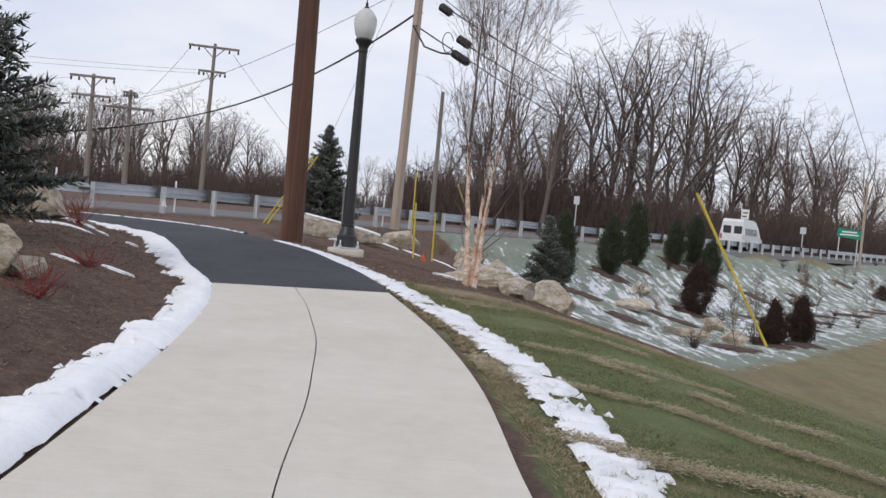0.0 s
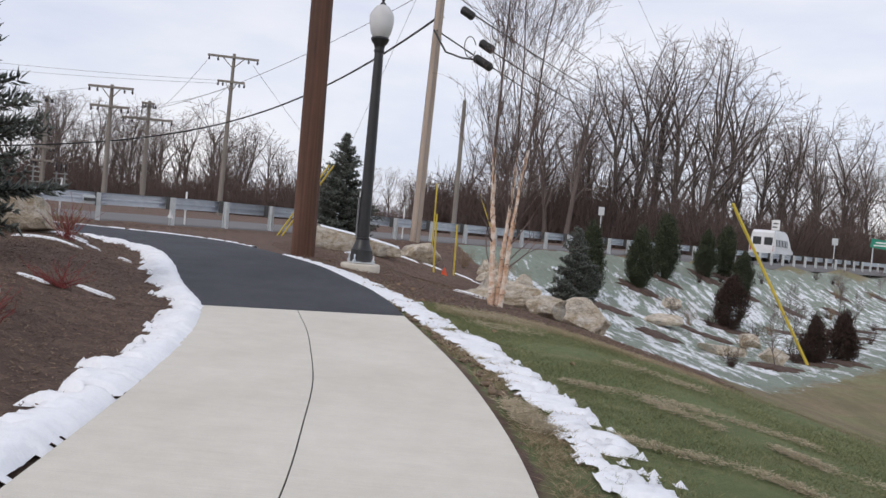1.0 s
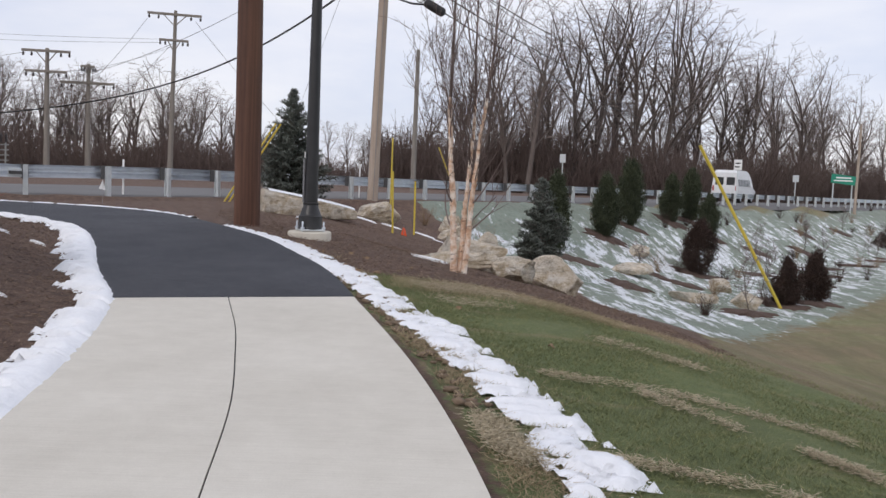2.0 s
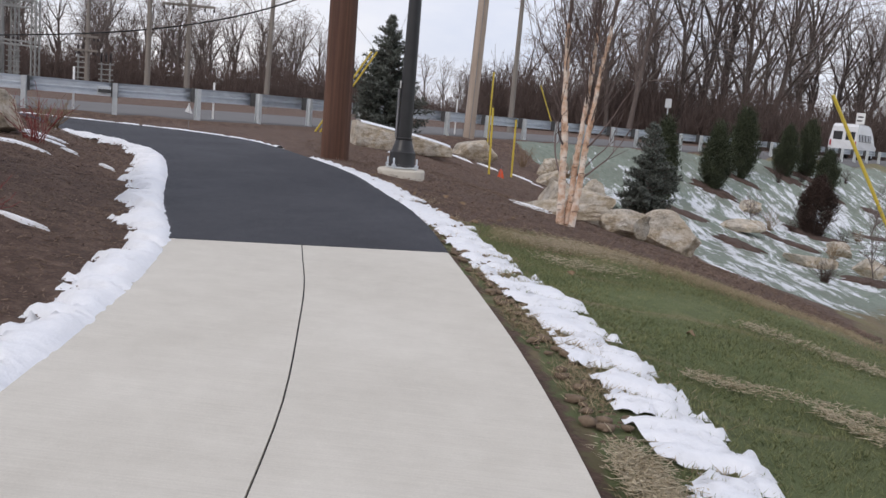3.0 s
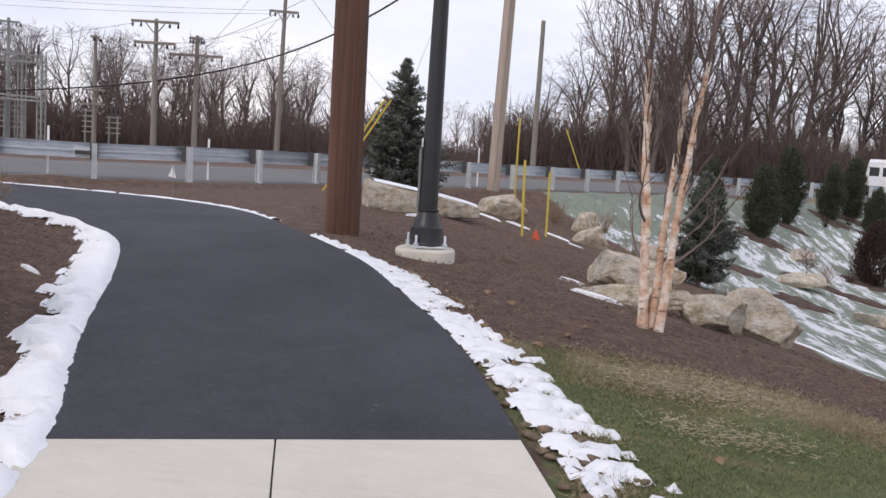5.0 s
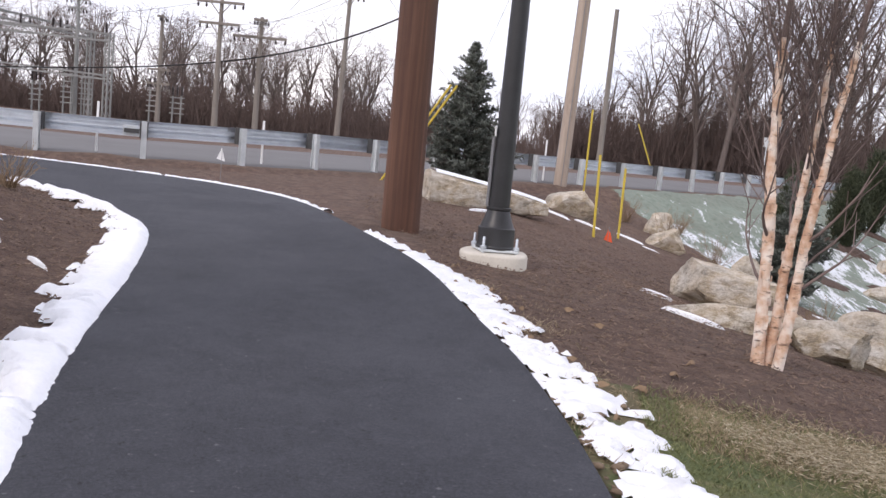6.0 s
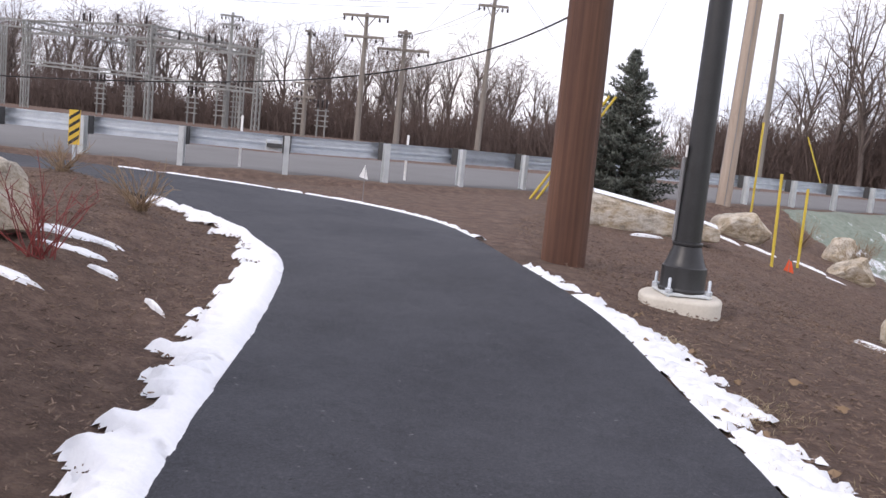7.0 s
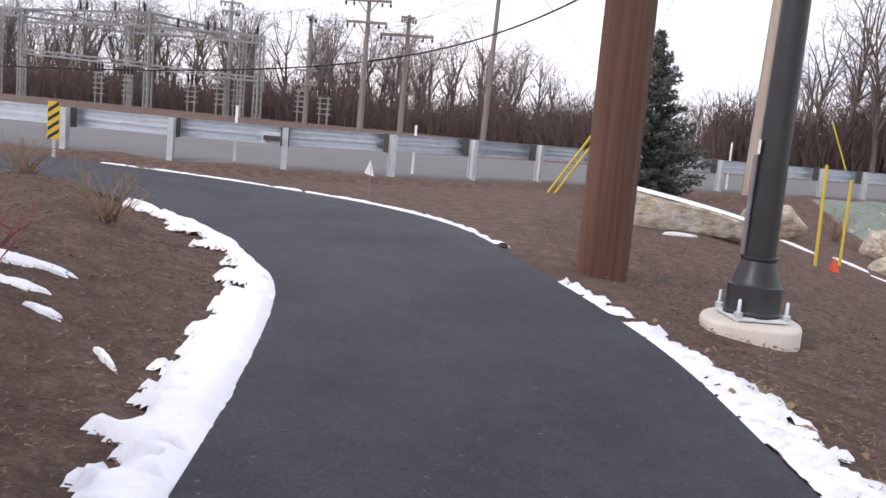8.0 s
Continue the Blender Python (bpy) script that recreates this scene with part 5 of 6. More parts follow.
def conifer_mesh(seed, h, wide, rows=30, droop=0.1, fill=1.0):
    gen = np.random.default_rng(seed)
    bases, tips, wood = [], [], [(0, 0, -0.1, 0, 0, h, h * 0.018, 0.006)]
    for k in range(rows):
        t = (k + gen.uniform(0, 0.6)) / rows
        z = h * (0.05 + 0.93 * t)
        reach = wide * (1 - t) ** 0.85 * (1.0 if t > 0.08 else 0.8) + 0.03
        n = int((5 + 7 * (1 - t)) * fill) + 2
        for a in gen.uniform(0, 6.283, n):
            r = reach * gen.uniform(0.5, 1.15) * (1 + 0.18 * math.sin(3 * a + 7 * t))
            d = np.array([math.cos(a), math.sin(a), 0.18 + 0.5 * t - droop * (1 - t)])
            p0, p1 = np.array([0, 0, z]), np.array([0, 0, z]) + d * r
            wood.append((*p0, *p1, 0.012 + 0.01 * (1 - t), 0.004))
            m = max(3, int(r / 0.055))
            for s in np.linspace(0.25, 1.0, m):
                c = p0 + (p1 - p0) * s
                for _ in range(3):
                    sd = gen.normal(0, 1, 3)
                    sd = sd - d * sd.dot(d) / d.dot(d)
                    twig = (d * 0.65 + sd / np.linalg.norm(sd) * 0.75) * (0.06 + 0.10 * (1 - s) + 0.05 * gen.uniform()) * (0.5 + 0.6 * min(1, reach / 0.8))
                    twig[2] += 0.02
                    for _ in range(2):
                        bases.append(c + gen.normal(0, 0.012, 3))
                        tips.append(c + twig * gen.uniform(0.7, 1.3) + gen.normal(0, 0.025, 3))
    b, t2 = np.array(bases), np.array(tips)
    v, f = blades(b, t2, 0.02, gen)
    return prisms(np.array(wood), 5), (v, f)


def conifer(seed, x, y, h, wide, label, **k):
    wood, leaf = conifer_mesh(seed, h, wide, **k)
    t = thing("spruce_tree", label, "spruce tree", pose(x, y, hz(x, y) - 0.05))
    part("trunk", mesh_np("trunk", *wood, M_BARK), None, t)
    part("crown", mesh_np("crown", *leaf, M_NEEDLE), None, t, "blue-green needled branches")


conifer(3, -2.0, 11.0, 3.35, 1.12, "young blue spruce standing beside the guard rail", rows=34)
conifer(7, -3.9, -6.75, 4.3, 1.28, "dense blue spruce in the mulch bed", rows=34)
conifer(12, 5.1, 9.8, 2.6, 0.85, "low blue spruce on the mulch slope", rows=26)


def columnar(name, x, y, h, wide, mat, label, seed, category, round_top=0.7, group=""):
    gen = np.random.default_rng(seed)
    # foliage in uneven sprays: each has its own centre, reach and lean
    m = int(70 + 40 * h)
    t = gen.uniform(0, 1, m) ** 0.9
    prof = np.clip(np.sin(math.pi * np.clip(t, 0.02, 1) ** round_top) ** 0.75, 0.05, 1)
    a = gen.uniform(0, 6.283, m)
    r = wide / 2 * prof * gen.uniform(0.25, 1.0, m) ** 0.6 * (1 + 0.22 * np.sin(a * 2 + t * 7 + seed))
    spray = np.stack([r * np.cos(a), r * np.sin(a), h * (0.02 + 0.86 * t)], -1)
    each = 85
    k = np.repeat(np.arange(m), each)
    size = (0.055 + 0.05 * h * gen.uniform(0.6, 1.3, m))[k]
    c = spray[k] + gen.normal(0, 1, (len(k), 3)) * np.stack([size * 0.5, size * 0.5, size * 0.8], -1)
    out = np.stack([np.cos(a) * 0.35, np.sin(a) * 0.35, np.full(m, 0.9)], -1)[k]
    d = (out + gen.normal(0, 0.32, (len(k), 3))) * (size * gen.uniform(0.4, 0.9, len(k)))[:, None]
    c[:, 2] = np.maximum(c[:, 2], 0.0)
    v, f = blades(c, c + d, 0.010 * h ** 0.6, gen)
    z = hz(x, y)
    ob = thing(name, label, category, pose(x, y, z - 0.03), group)
    part("foliage", mesh_np("foliage", v, f, mat), None, ob)
    part("stem", Shape().tube([(0, 0, -0.1), (0, 0, h * 0.6)], [0.05, 0.02], 6), M_BARK, ob)


for i, (x, y, h, w) in enumerate([(6.6, 17.0, 2.7, 0.9), (9.4, 21.8, 2.6, 0.95), (11.3, 25.6, 3.1, 1.05), (14.4, 29.8, 2.4, 0.95), (16.0, 31.8, 2.8, 1.0), (16.3, 29.6, 2.1, 1.1)]):
    columnar("arborvitae", x, y, h, w, M_ARB, "dark green columnar evergreen on the bank", 60 + i, "evergreen shrub", group="bank evergreens")
for i, (x, y, h, w) in enumerate([(13.2, 21.2, 2.3, 1.35), (13.55, 13.3, 1.6, 0.85), (15.1, 14.7, 1.75, 0.9), (33.0, 44.0, 1.2, 1.1), (42.0, 54.0, 1.4, 1.2), (38.0, 47.0, 1.3, 1.2)]):
    columnar("evergreen_shrub", x, y, h, w, M_RUST, "rust-brown dense winter shrub on the snowy bank", 80 + i, "shrub", 0.62, "rust shrubs")


def twig_bush(x, y, h, wide, mat, label, seed, n=60, name="twig_shrub"):
    rng = random.Random(seed)
    segs = []
    for _ in range(n):
        a, lean = rng.uniform(0, 6.283), rng.uniform(0.05, 1.0)
        p = Vector((rng.gauss(0, 0.04), rng.gauss(0, 0.04), -0.03))
        d = Vector((math.cos(a) * lean * wide, math.sin(a) * lean * wide, h)).normalized()
        length = h * rng.uniform(0.6, 1.05)
        for k in range(4):
            d = (d + Vector((rng.gauss(0, 0.12), rng.gauss(0, 0.12), rng.gauss(0, 0.06)))).normalized()
            q = p + d * length / 4
            segs.append((*p, *q, 0.006 - 0.001 * k, 0.005 - 0.001 * k))
            if k and rng.random() < 0.8:
                e = (d + Vector((rng.gauss(0, 0.5), rng.gauss(0, 0.5), rng.gauss(0.1, 0.3)))).normalized()
                segs.append((*q, *(q + e * length * 0.22), 0.003, 0.002))
            p = q
    ob = new(name, mesh_np(name, *prisms(segs, 3), mat))
    ob.matrix_basis = pose(x, y, hz(x, y))
    tagged(ob, label, "shrub", "twiggy shrubs")


for i, (x, y, h, w) in enumerate([(-1.5, -9.5, 0.36, 0.8), (-2.0, -7.3, 0.32, 0.8), (-3.75, -3.35, 0.58, 0.7)]):
    twig_bush(x, y, h, w, M_REDTWIG, "bare red-stemmed dogwood in the mulch", 100 + i, 30)
for i, (x, y, h, w) in enumerate([(-4.9, -0.9, 0.5, 0.9), (-6.9, 0.3, 0.45, 0.9), (1.9, 13.6, 0.7, 0.8), (2.9, 11.6, 0.9, 0.7), (3.6, 9.5, 0.8, 0.7), (4.4, 4.2, 0.7, 0.8), (3.3, 14.5, 0.6, 0.8)]):
    twig_bush(x, y, h, w, M_TANTWIG, "bare tan-stemmed shrub in the mulch", 120 + i, 45)


def build_birch():
    t = thing("birch_tree", "multi-stemmed river birch with peeling peach bark, at the lawn edge", "birch tree", pose(2.33, -2.15, hz(2.33, -2.15) - 0.06))
    stems = [((-0.055, 0.0), (-0.055, 0.02), 31, 5.9, 0.050), ((0.02, 0.05), (0.035, 0.03), 32, 6.1, 0.038), ((0.085, -0.03), (0.135, 0.0), 33, 5.6, 0.040)]
    for (x, y), (lx, ly), seed, h, thick in stems:
        rng = random.Random(seed)
        p, d = Vector((x, y, 0)), Vector((lx, ly, 1)).normalized()
        pts, radii = [p.copy()], [thick * 1.12]
        for k in range(20):
            d = (d + Vector((rng.gauss(0, 0.035), rng.gauss(0, 0.035), 0.02)) + 0.10 * (Vector((lx, ly, 1)).normalized() - d)).normalized()
            p = p + d * 0.122
            pts.append(p.copy())
            radii.append(thick * (1 - 0.026 * k) * (1 + rng.uniform(-0.10, 0.10)))
        stem = part("stem", Shape().tube(pts, radii, 14), M_BIRCH, t, smooth=True)
        # curls of bark that have come loose
        sh = Shape()
        for _ in range(70):
            k = rng.randrange(1, 19)
            c, r = pts[k].lerp(pts[k + 1], rng.random()), radii[k]
            a0, wide, tall = rng.uniform(0, 6.283), rng.uniform(0.3, 0.8), rng.uniform(0.02, 0.07)
            base = len(sh.v)
            for j in range(4):
                a, out = a0 + wide * j / 3, r * (1.02 + 0.28 * (j / 3) ** 2)
                u = Vector((math.cos(a), math.sin(a), 0))
                sh.v += [tuple(c + u * out), tuple(c + u * out + Vector((0, 0, tall))), tuple(c + u * (out - 0.003)), tuple(c + u * (out - 0.003) + Vector((0, 0, tall)))]
            for j in range(3):
                q = base + 4 * j
                sh.f += [(q, q + 4, q + 5, q + 1), (q + 2, q + 3, q + 7, q + 6), (q + 1, q + 5, q + 7, q + 3), (q, q + 2, q + 6, q + 4)]
        tagged(part("loose_bark", sh, M_BIRCH, stem), "loose peeling curls of bark", kind="stuff")
        wood, fine = [], []
        local = random.Random(seed + 50)
        top = pts[-1].copy()

        def grow(p, d, length, r, level):
            steps = (12, 6, 4, 2)[level]
            kids = (18, 7, 5, 0)[level]
            spawn = sorted(local.uniform(0.02 if level == 0 else 0.15, 0.97) for _ in range(kids))
            r_end = r * (0.12 if level == 0 else 0.3)
            for i in range(steps):
                b = (0.03, 0.10, 0.15, 0.2)[level]
                d = (d + Vector((local.gauss(0, b), local.gauss(0, b), local.gauss(0, b * 0.5) + (0.03, 0.10, 0.07, 0.0)[level]))).normalized()
                q = p + d * length / steps
                a, c = r + (r_end - r) * i / steps, r + (r_end - r) * (i + 1) / steps
                (wood if level < 1 else fine).append((*p, *q, a, max(c, 0.0022)))
                for s in [s for s in spawn if i / steps <= s < (i + 1) / steps]:
                    ang = local.uniform(0, 6.283)
                    out = Vector((math.cos(ang), math.sin(ang), 0))
                    out = (out - d * out.dot(d)).normalized()
                    kd = (out * 0.55 + d * 0.8 + Vector((0, 0, 0.2))).normalized()
                    kl = (2.1 * (1.1 - s * 0.6), length * 0.5 * (1.1 - 0.6 * s), length * 0.5)[min(level, 2)] * local.uniform(0.6, 1.2)
                    grow(p.lerp(q, s * steps - i), kd, kl, max(0.5 * (r + (r_end - r) * s), 0.003) * local.uniform(0.6, 1.0), level + 1)
                p = q

        grow(pts[-1].copy(), d.copy(), h - 2.5, radii[-1], 0)
        for k in range(9, 20):
            for _ in range(1):
                a = local.uniform(0, 6.283)
                grow(pts[k].copy(), Vector((math.cos(a) * 0.55, math.sin(a) * 0.55, 1)).normalized(), local.uniform(0.7, 1.7), 0.009, 1)
        part("upper_stem", mesh_np("upper_stem", *prisms(wood, 8), M_BIRCHTWIG, True), None, t, "darker upper stem")
        part("crown", mesh_np("crown", *prisms(fine, 3), M_BIRCHTWIG), None, t, "fine dark bare twigs")
        for k in (5, 8):
            low = []
            a = local.uniform(0, 6.283)
            p, d = pts[k].copy(), Vector((math.cos(a), math.sin(a), 0.9)).normalized()
            for j in range(6):
                q = p + d * 0.13
                low.append((*p, *q, 0.014 - 0.0018 * j, 0.0125 - 0.0018 * j))
                if j > 1:
                    e = (d + Vector((local.gauss(0, 0.6), local.gauss(0, 0.6), 0.2))).normalized()
                    low.append((*(q - d * 0.01), *(q + e * 0.3), 0.005, 0.003))
                d = (d + Vector((local.gauss(0, 0.12), local.gauss(0, 0.12), 0.10))).normalized()
                p = q
            part("low_branch", mesh_np("low_branch", *prisms(low, 5), M_BIRCHTWIG), None, t, "dark low side branch")


build_birch()


def build_saplings():
    rng = random.Random(77)
    spots = [(11.6, 11.2, 2.3), (13.4, 14.9, 2.4), (25.9, 40.2, 2.2), (30.8, 45.2, 2.3), (29.2, 38.3, 2.2), (36.8, 49.9, 2.2), (21.8, 28.8, 2.4), (28.3, 35.8, 2.0), (19.0, 30.0, 1.8), (23.5, 34.5, 2.0), (16.5, 24.0, 1.9), (10.0, 18.0, 1.4)]
    for i, (x, y, h) in enumerate(spots):
        wood, fine = bare_tree(300 + i, h, limbs=9, subs=3, twigs=2, trunk_r=0.009, first=0.35)
        t = thing("sapling", "slender leafless young tree planted on the bank", "young tree", pose(x, y, hz(x, y) - 0.05), "bank saplings")
        part("trunk", mesh_np("trunk", *prisms(wood, 4), M_BARK), None, t)
        part("crown", mesh_np("crown", *prisms([(*s[:6], max(s[6], 0.008), 0.006) for s in fine], 3), M_TWIG), None, t)
    # low planting along the bank
    for i in range(44):
        x = rng.uniform(9, 42)
        y = 19.8 + (x - 2.8) * 1.2 - rng.uniform(3.5, 19)
        if y > 8:
            twig_bush(x, y, rng.uniform(0.5, 0.95), 0.8, M_TANTWIG if rng.random() < 0.5 else M_RUST, "low bare shrub in a mulch ring on the bank", 400 + i, 40)


build_saplings()


# ---- van on the road ----
def build_van():
    v = thing("van", "white high-roofed passenger van on the road", "van", pose(26.2, 54.0, ROAD_Z + 0.03, rz=56))
    side = [(-2.7, 0.35), (2.35, 0.35), (2.75, 0.5), (2.8, 0.95), (2.15, 1.15), (1.55, 1.95), (1.0, 2.35), (0.3, 2.5), (-2.4, 2.5), (-2.65, 2.3), (-2.72, 1.2)]
    n = len(side)
    pts = [(x, s * (0.98 if z < 1.3 else 0.98 - (z - 1.3) * 0.14), z) for s in (-1, 1) for x, z in side]
    fs = [tuple(range(n)), tuple(range(2 * n - 1, n - 1, -1))] + [((i + 1) % n, i, n + i, n + (i + 1) % n) for i in range(n)]
    part("body", Shape().add(pts, fs), M_CARPAINT, v)
    for s in (-1, 1):
        for x in (-2.0, -1.1, -0.2, 0.7):
            part("side_window", Shape().box((x, s * 0.94, 1.55), (0.74, 0.05, 0.52), Matrix.Rotation(radians(s * 8), 3, "X"), 0.01), M_GLASS, v, "dark side window")
        part("tail_light", Shape().box((-2.71, s * 0.86, 1.1), (0.05, 0.12, 0.4)), M_REDLIGHT, v, "red tail light")
        part("rear_window", Shape().box((-2.69, s * 0.42, 1.65), (0.05, 0.62, 0.6), chamfer=0.01), M_GLASS, v, "dark rear window")
        for x in (-1.7, 1.75):
            w = part("wheel", Shape().tube([(x, s * 0.72, 0.36), (x, s * 0.99, 0.36)], 0.36, 20), M_TYRE, v, "black tyre", True)
            part("rim", Shape().tube([(x, s * 0.98, 0.36), (x, s * 1.0, 0.36)], 0.2, 16), M_GALV, w, "grey rim")
    part("windscreen", Shape().box((1.86, 0, 1.58), (0.04, 1.5, 0.85), Matrix.Rotation(radians(-37), 3, "Y"), 0.01), M_GLASS, v, "dark windscreen")
    part("bumper", Shape().box((-2.75, 0, 0.5), (0.14, 1.9, 0.2), chamfer=0.02), M_GALV, v, "grey rear bumper")


build_van()


# ---- scatter: mulch chips, grass, dead grass, leaves ----
def side_offset(x, y):
    return x - np.interp(y, [a for a, _ in EDGE], [b for _, b in EDGE])


def build_scatter():
    gen = np.random.default_rng(17)
    left = resample(smooth_line(LEFT_A + LEFT_B[1:]), 400)
    order = np.argsort(left[:, 1])

    def left_edge(y):
        return np.interp(y, left[order, 1], left[order, 0])

    n = 130000
    x, y = gen.uniform(-7, 5.5, n), gen.uniform(-14, 9, n)
    lawn_edge = lawn_limit(x)
    s = side_offset(x, y)
    keep = np.where(x < 0.5, (y < 1.2) & (x < left_edge(y) - 0.05), False) | ((s > 0.05) & (y > lawn_edge) & (rail_side(x, y) > 0.7) & (y < 4)) | ((s > 0.05) & (y >= 4) & (rail_side(x, y) > 0.7))
    keep &= gen.uniform(0, 1, n) < np.clip(1.4 - np.abs(y + 5) / 13, 0.2, 1)
    x, y = x[keep], y[keep]
    z = height(x, y) - 0.02
    a, tilt, size = gen.uniform(0, 6.283, len(x)), gen.normal(0, 0.25, len(x)), 0.005 + 0.013 * gen.uniform(0, 1, len(x)) ** 1.6
    d = np.stack([np.cos(a), np.sin(a), tilt], -1) * size[:, None]
    p = np.stack([x, y, z + gen.uniform(0.0, 0.025, len(x))], -1)
    v, f = prisms(np.concatenate([p - d, p + d, (size * 0.34)[:, None], (size * 0.22)[:, None]], -1), 3)
    tagged(new("mulch_chips", mesh_np("mulch_chips", v, f, M_CHIP)), "loose dark bark mulch chips", "mulch", kind="stuff")

    n = 130000
    x = 1.3 + gen.uniform(0, 1, n) ** 1.4 * 7
    y = gen.uniform(-16, -3.5, n)
    lawn_edge = lawn_limit(x)
    s = side_offset(x, y)
    keep = (s > 0.35) & (y < lawn_edge + gen.normal(0, 0.15, n)) & (gen.uniform(0, 1, n) > (x - 3.5 + 0.5 * (y + 6.5)) / 5.0)
    x, y, s = x[keep], y[keep], s[keep]
    tuft = np.array([noise.noise((a * 1.3, b * 1.3, 7)) for a, b in zip(x, y)])
    h = gen.uniform(0.016, 0.042, len(x)) * (1 + 0.5 * tuft)
    base = np.stack([x, y, height(x, y) - 0.035], -1)
    tip = base + np.stack([gen.normal(0, 0.028, len(x)), gen.normal(0, 0.028, len(x)), h + 0.01], -1)
    v, f = blades(base, tip, 0.003, gen)
    tagged(new("lawn_grass", mesh_np("lawn_grass", v, f, M_GRASS)), "short winter lawn grass", "grass", kind="stuff")

    n = 30000
    y = gen.uniform(-16, -1.5, n)
    e = np.interp(y, [a for a, _ in EDGE], [b for _, b in EDGE])
    x = e + 0.03 + np.abs(gen.normal(0, 0.28, n)) + 0.12 * gen.uniform(0, 1, n)
    clump = np.array([noise.noise((a * 1.6, b * 1.6, 3)) for a, b in zip(x, y)])
    keep = clump + gen.normal(0, 0.15, n) > np.where(y < -7, -0.02, 0.12)
    x, y = x[keep], y[keep]
    xs = gen.uniform(1.5, 5.0, 16000)
    ys = lawn_limit(xs) + gen.normal(-0.4, 0.28, 16000)
    x, y = np.concatenate([x, xs]), np.concatenate([y, ys])
    base = np.stack([x, y, height(x, y) - 0.03], -1)
    tip = base + np.stack([gen.normal(0, 0.04, len(x)), gen.normal(0, 0.04, len(x)), gen.uniform(0.012, 0.055, len(x))], -1)
    v, f = blades(base, tip, 0.0026, gen)
    tagged(new("dead_grass", mesh_np("dead_grass", v, f, M_DEADGRASS)), "matted dead grass along the path edge", "grass", kind="stuff")

    # trails of bleached straw left across the lawn, and a clump by the path
    xs, ys = [], []
    for line, wide, many in (([(2.8, -9.98), (3.2, -10.05), (3.6, -10.2), (4.06, -10.8), (4.6, -11.15), (5.6, -11.6)], 0.022, 2600), ([(2.6, -11.65), (2.92, -11.75), (3.2, -11.82), (3.7, -11.85), (4.4, -12.1)], 0.06, 3600),
                             ([(3.3, -8.45), (3.74, -9.16)], 0.02, 500), ([(4.0, -9.41), (4.29, -9.77)], 0.02, 400), ([(4.45, -9.86), (5.1, -9.7)], 0.03, 400), ([(2.7, -8.25), (3.1, -8.3), (3.5, -8.42), (3.95, -8.7), (4.5, -8.95)], 0.03, 1200),
                             ([(1.95, -5.3), (2.3, -5.36), (2.75, -5.38)], 0.10, 260), ([(1.8, -4.3), (2.2, -4.4), (2.8, -4.45)], 0.15, 1500), ([(2.2, -5.35), (2.6, -5.42)], 0.08, 160), ([(2.2, -9.6), (2.24, -9.85), (2.36, -10.2)], 0.05, 2200), ([(3.4, -6.6), (4.2, -7.1)], 0.05, 500)):
        many *= 2
        c = resample(smooth_line(line, 0.1), many)
        keep = gen.uniform(0, 1, many) < np.clip(0.7 + 0.9 * np.array([noise.noise((a * 2.5, b * 2.5, 4)) for a, b in c]), 0, 1)
        xs.append(c[keep, 0] + gen.normal(0, wide, keep.sum()))
        ys.append(c[keep, 1] + gen.normal(0, wide * 1.2, keep.sum()))
    x, y = np.concatenate(xs), np.concatenate(ys)
    base = np.stack([x, y, height(x, y) + gen.uniform(-0.01, 0.03, len(x))], -1)
    tip = base + np.stack([gen.normal(0, 0.032, len(x)), gen.normal(0, 0.032, len(x)), gen.uniform(-0.008, 0.02, len(x))], -1)
    v, f = blades(base, tip, 0.0038, gen)
    tagged(new("straw_trails", mesh_np("straw_trails", v, f, M_STRAW)), "pale trails of bleached straw across the lawn", "straw", kind="stuff")

    spots = [(0.42, -3.1), (0.62, -3.3), (1.55, -3.3), (-0.1, -1.9), (0.9, -3.6), (1.7, -2.9), (-0.62, -0.6), (2.2, -5.8), (2.9, -7.2), (1.15, -4.6), (0.25, -2.2), (1.3, -3.9)]
    edge_y = gen.uniform(-5.0, 0.5, 12)
    spots += [(float(np.interp(q, [a for a, _ in EDGE], [b for _, b in EDGE])) + float(gen.uniform(0.15, 1.3)), float(q)) for q in edge_y]
    for i, (x, y) in enumerate(spots):
        sh = Shape()
        r = 0.020 + 0.009 * (i % 3)
        ring = [(r * (1 + 0.3 * math.cos(5 * t)) * math.cos(t), 0.7 * r * (1 + 0.3 * math.sin(3 * t)) * math.sin(t), 0.008 + 0.010 * math.cos(2 * t)) for t in np.linspace(0, 6.283, 13)[:-1]]
        sh.add(ring + [(a, b, c - 0.004) for a, b, c in ring] + [(0, 0, 0.03), (0, 0, 0.026)], [(k, (k + 1) % 12, 24) for k in range(12)] + [((k + 1) % 12 + 12, k + 12, 25) for k in range(12)] + [(k, k + 12, (k + 1) % 12 + 12, (k + 1) % 12) for k in range(12)])
        lf = new("dry_leaf", mesh_of("dry_leaf", sh, M_LEAF))
        lf.matrix_basis = pose(x, y, hz(x, y) - 0.005, 4 * (i % 3), 5, 53 * i)
        tagged(lf, "curled dry brown leaf on the mulch", "leaf", "fallen leaves")


build_scatter()


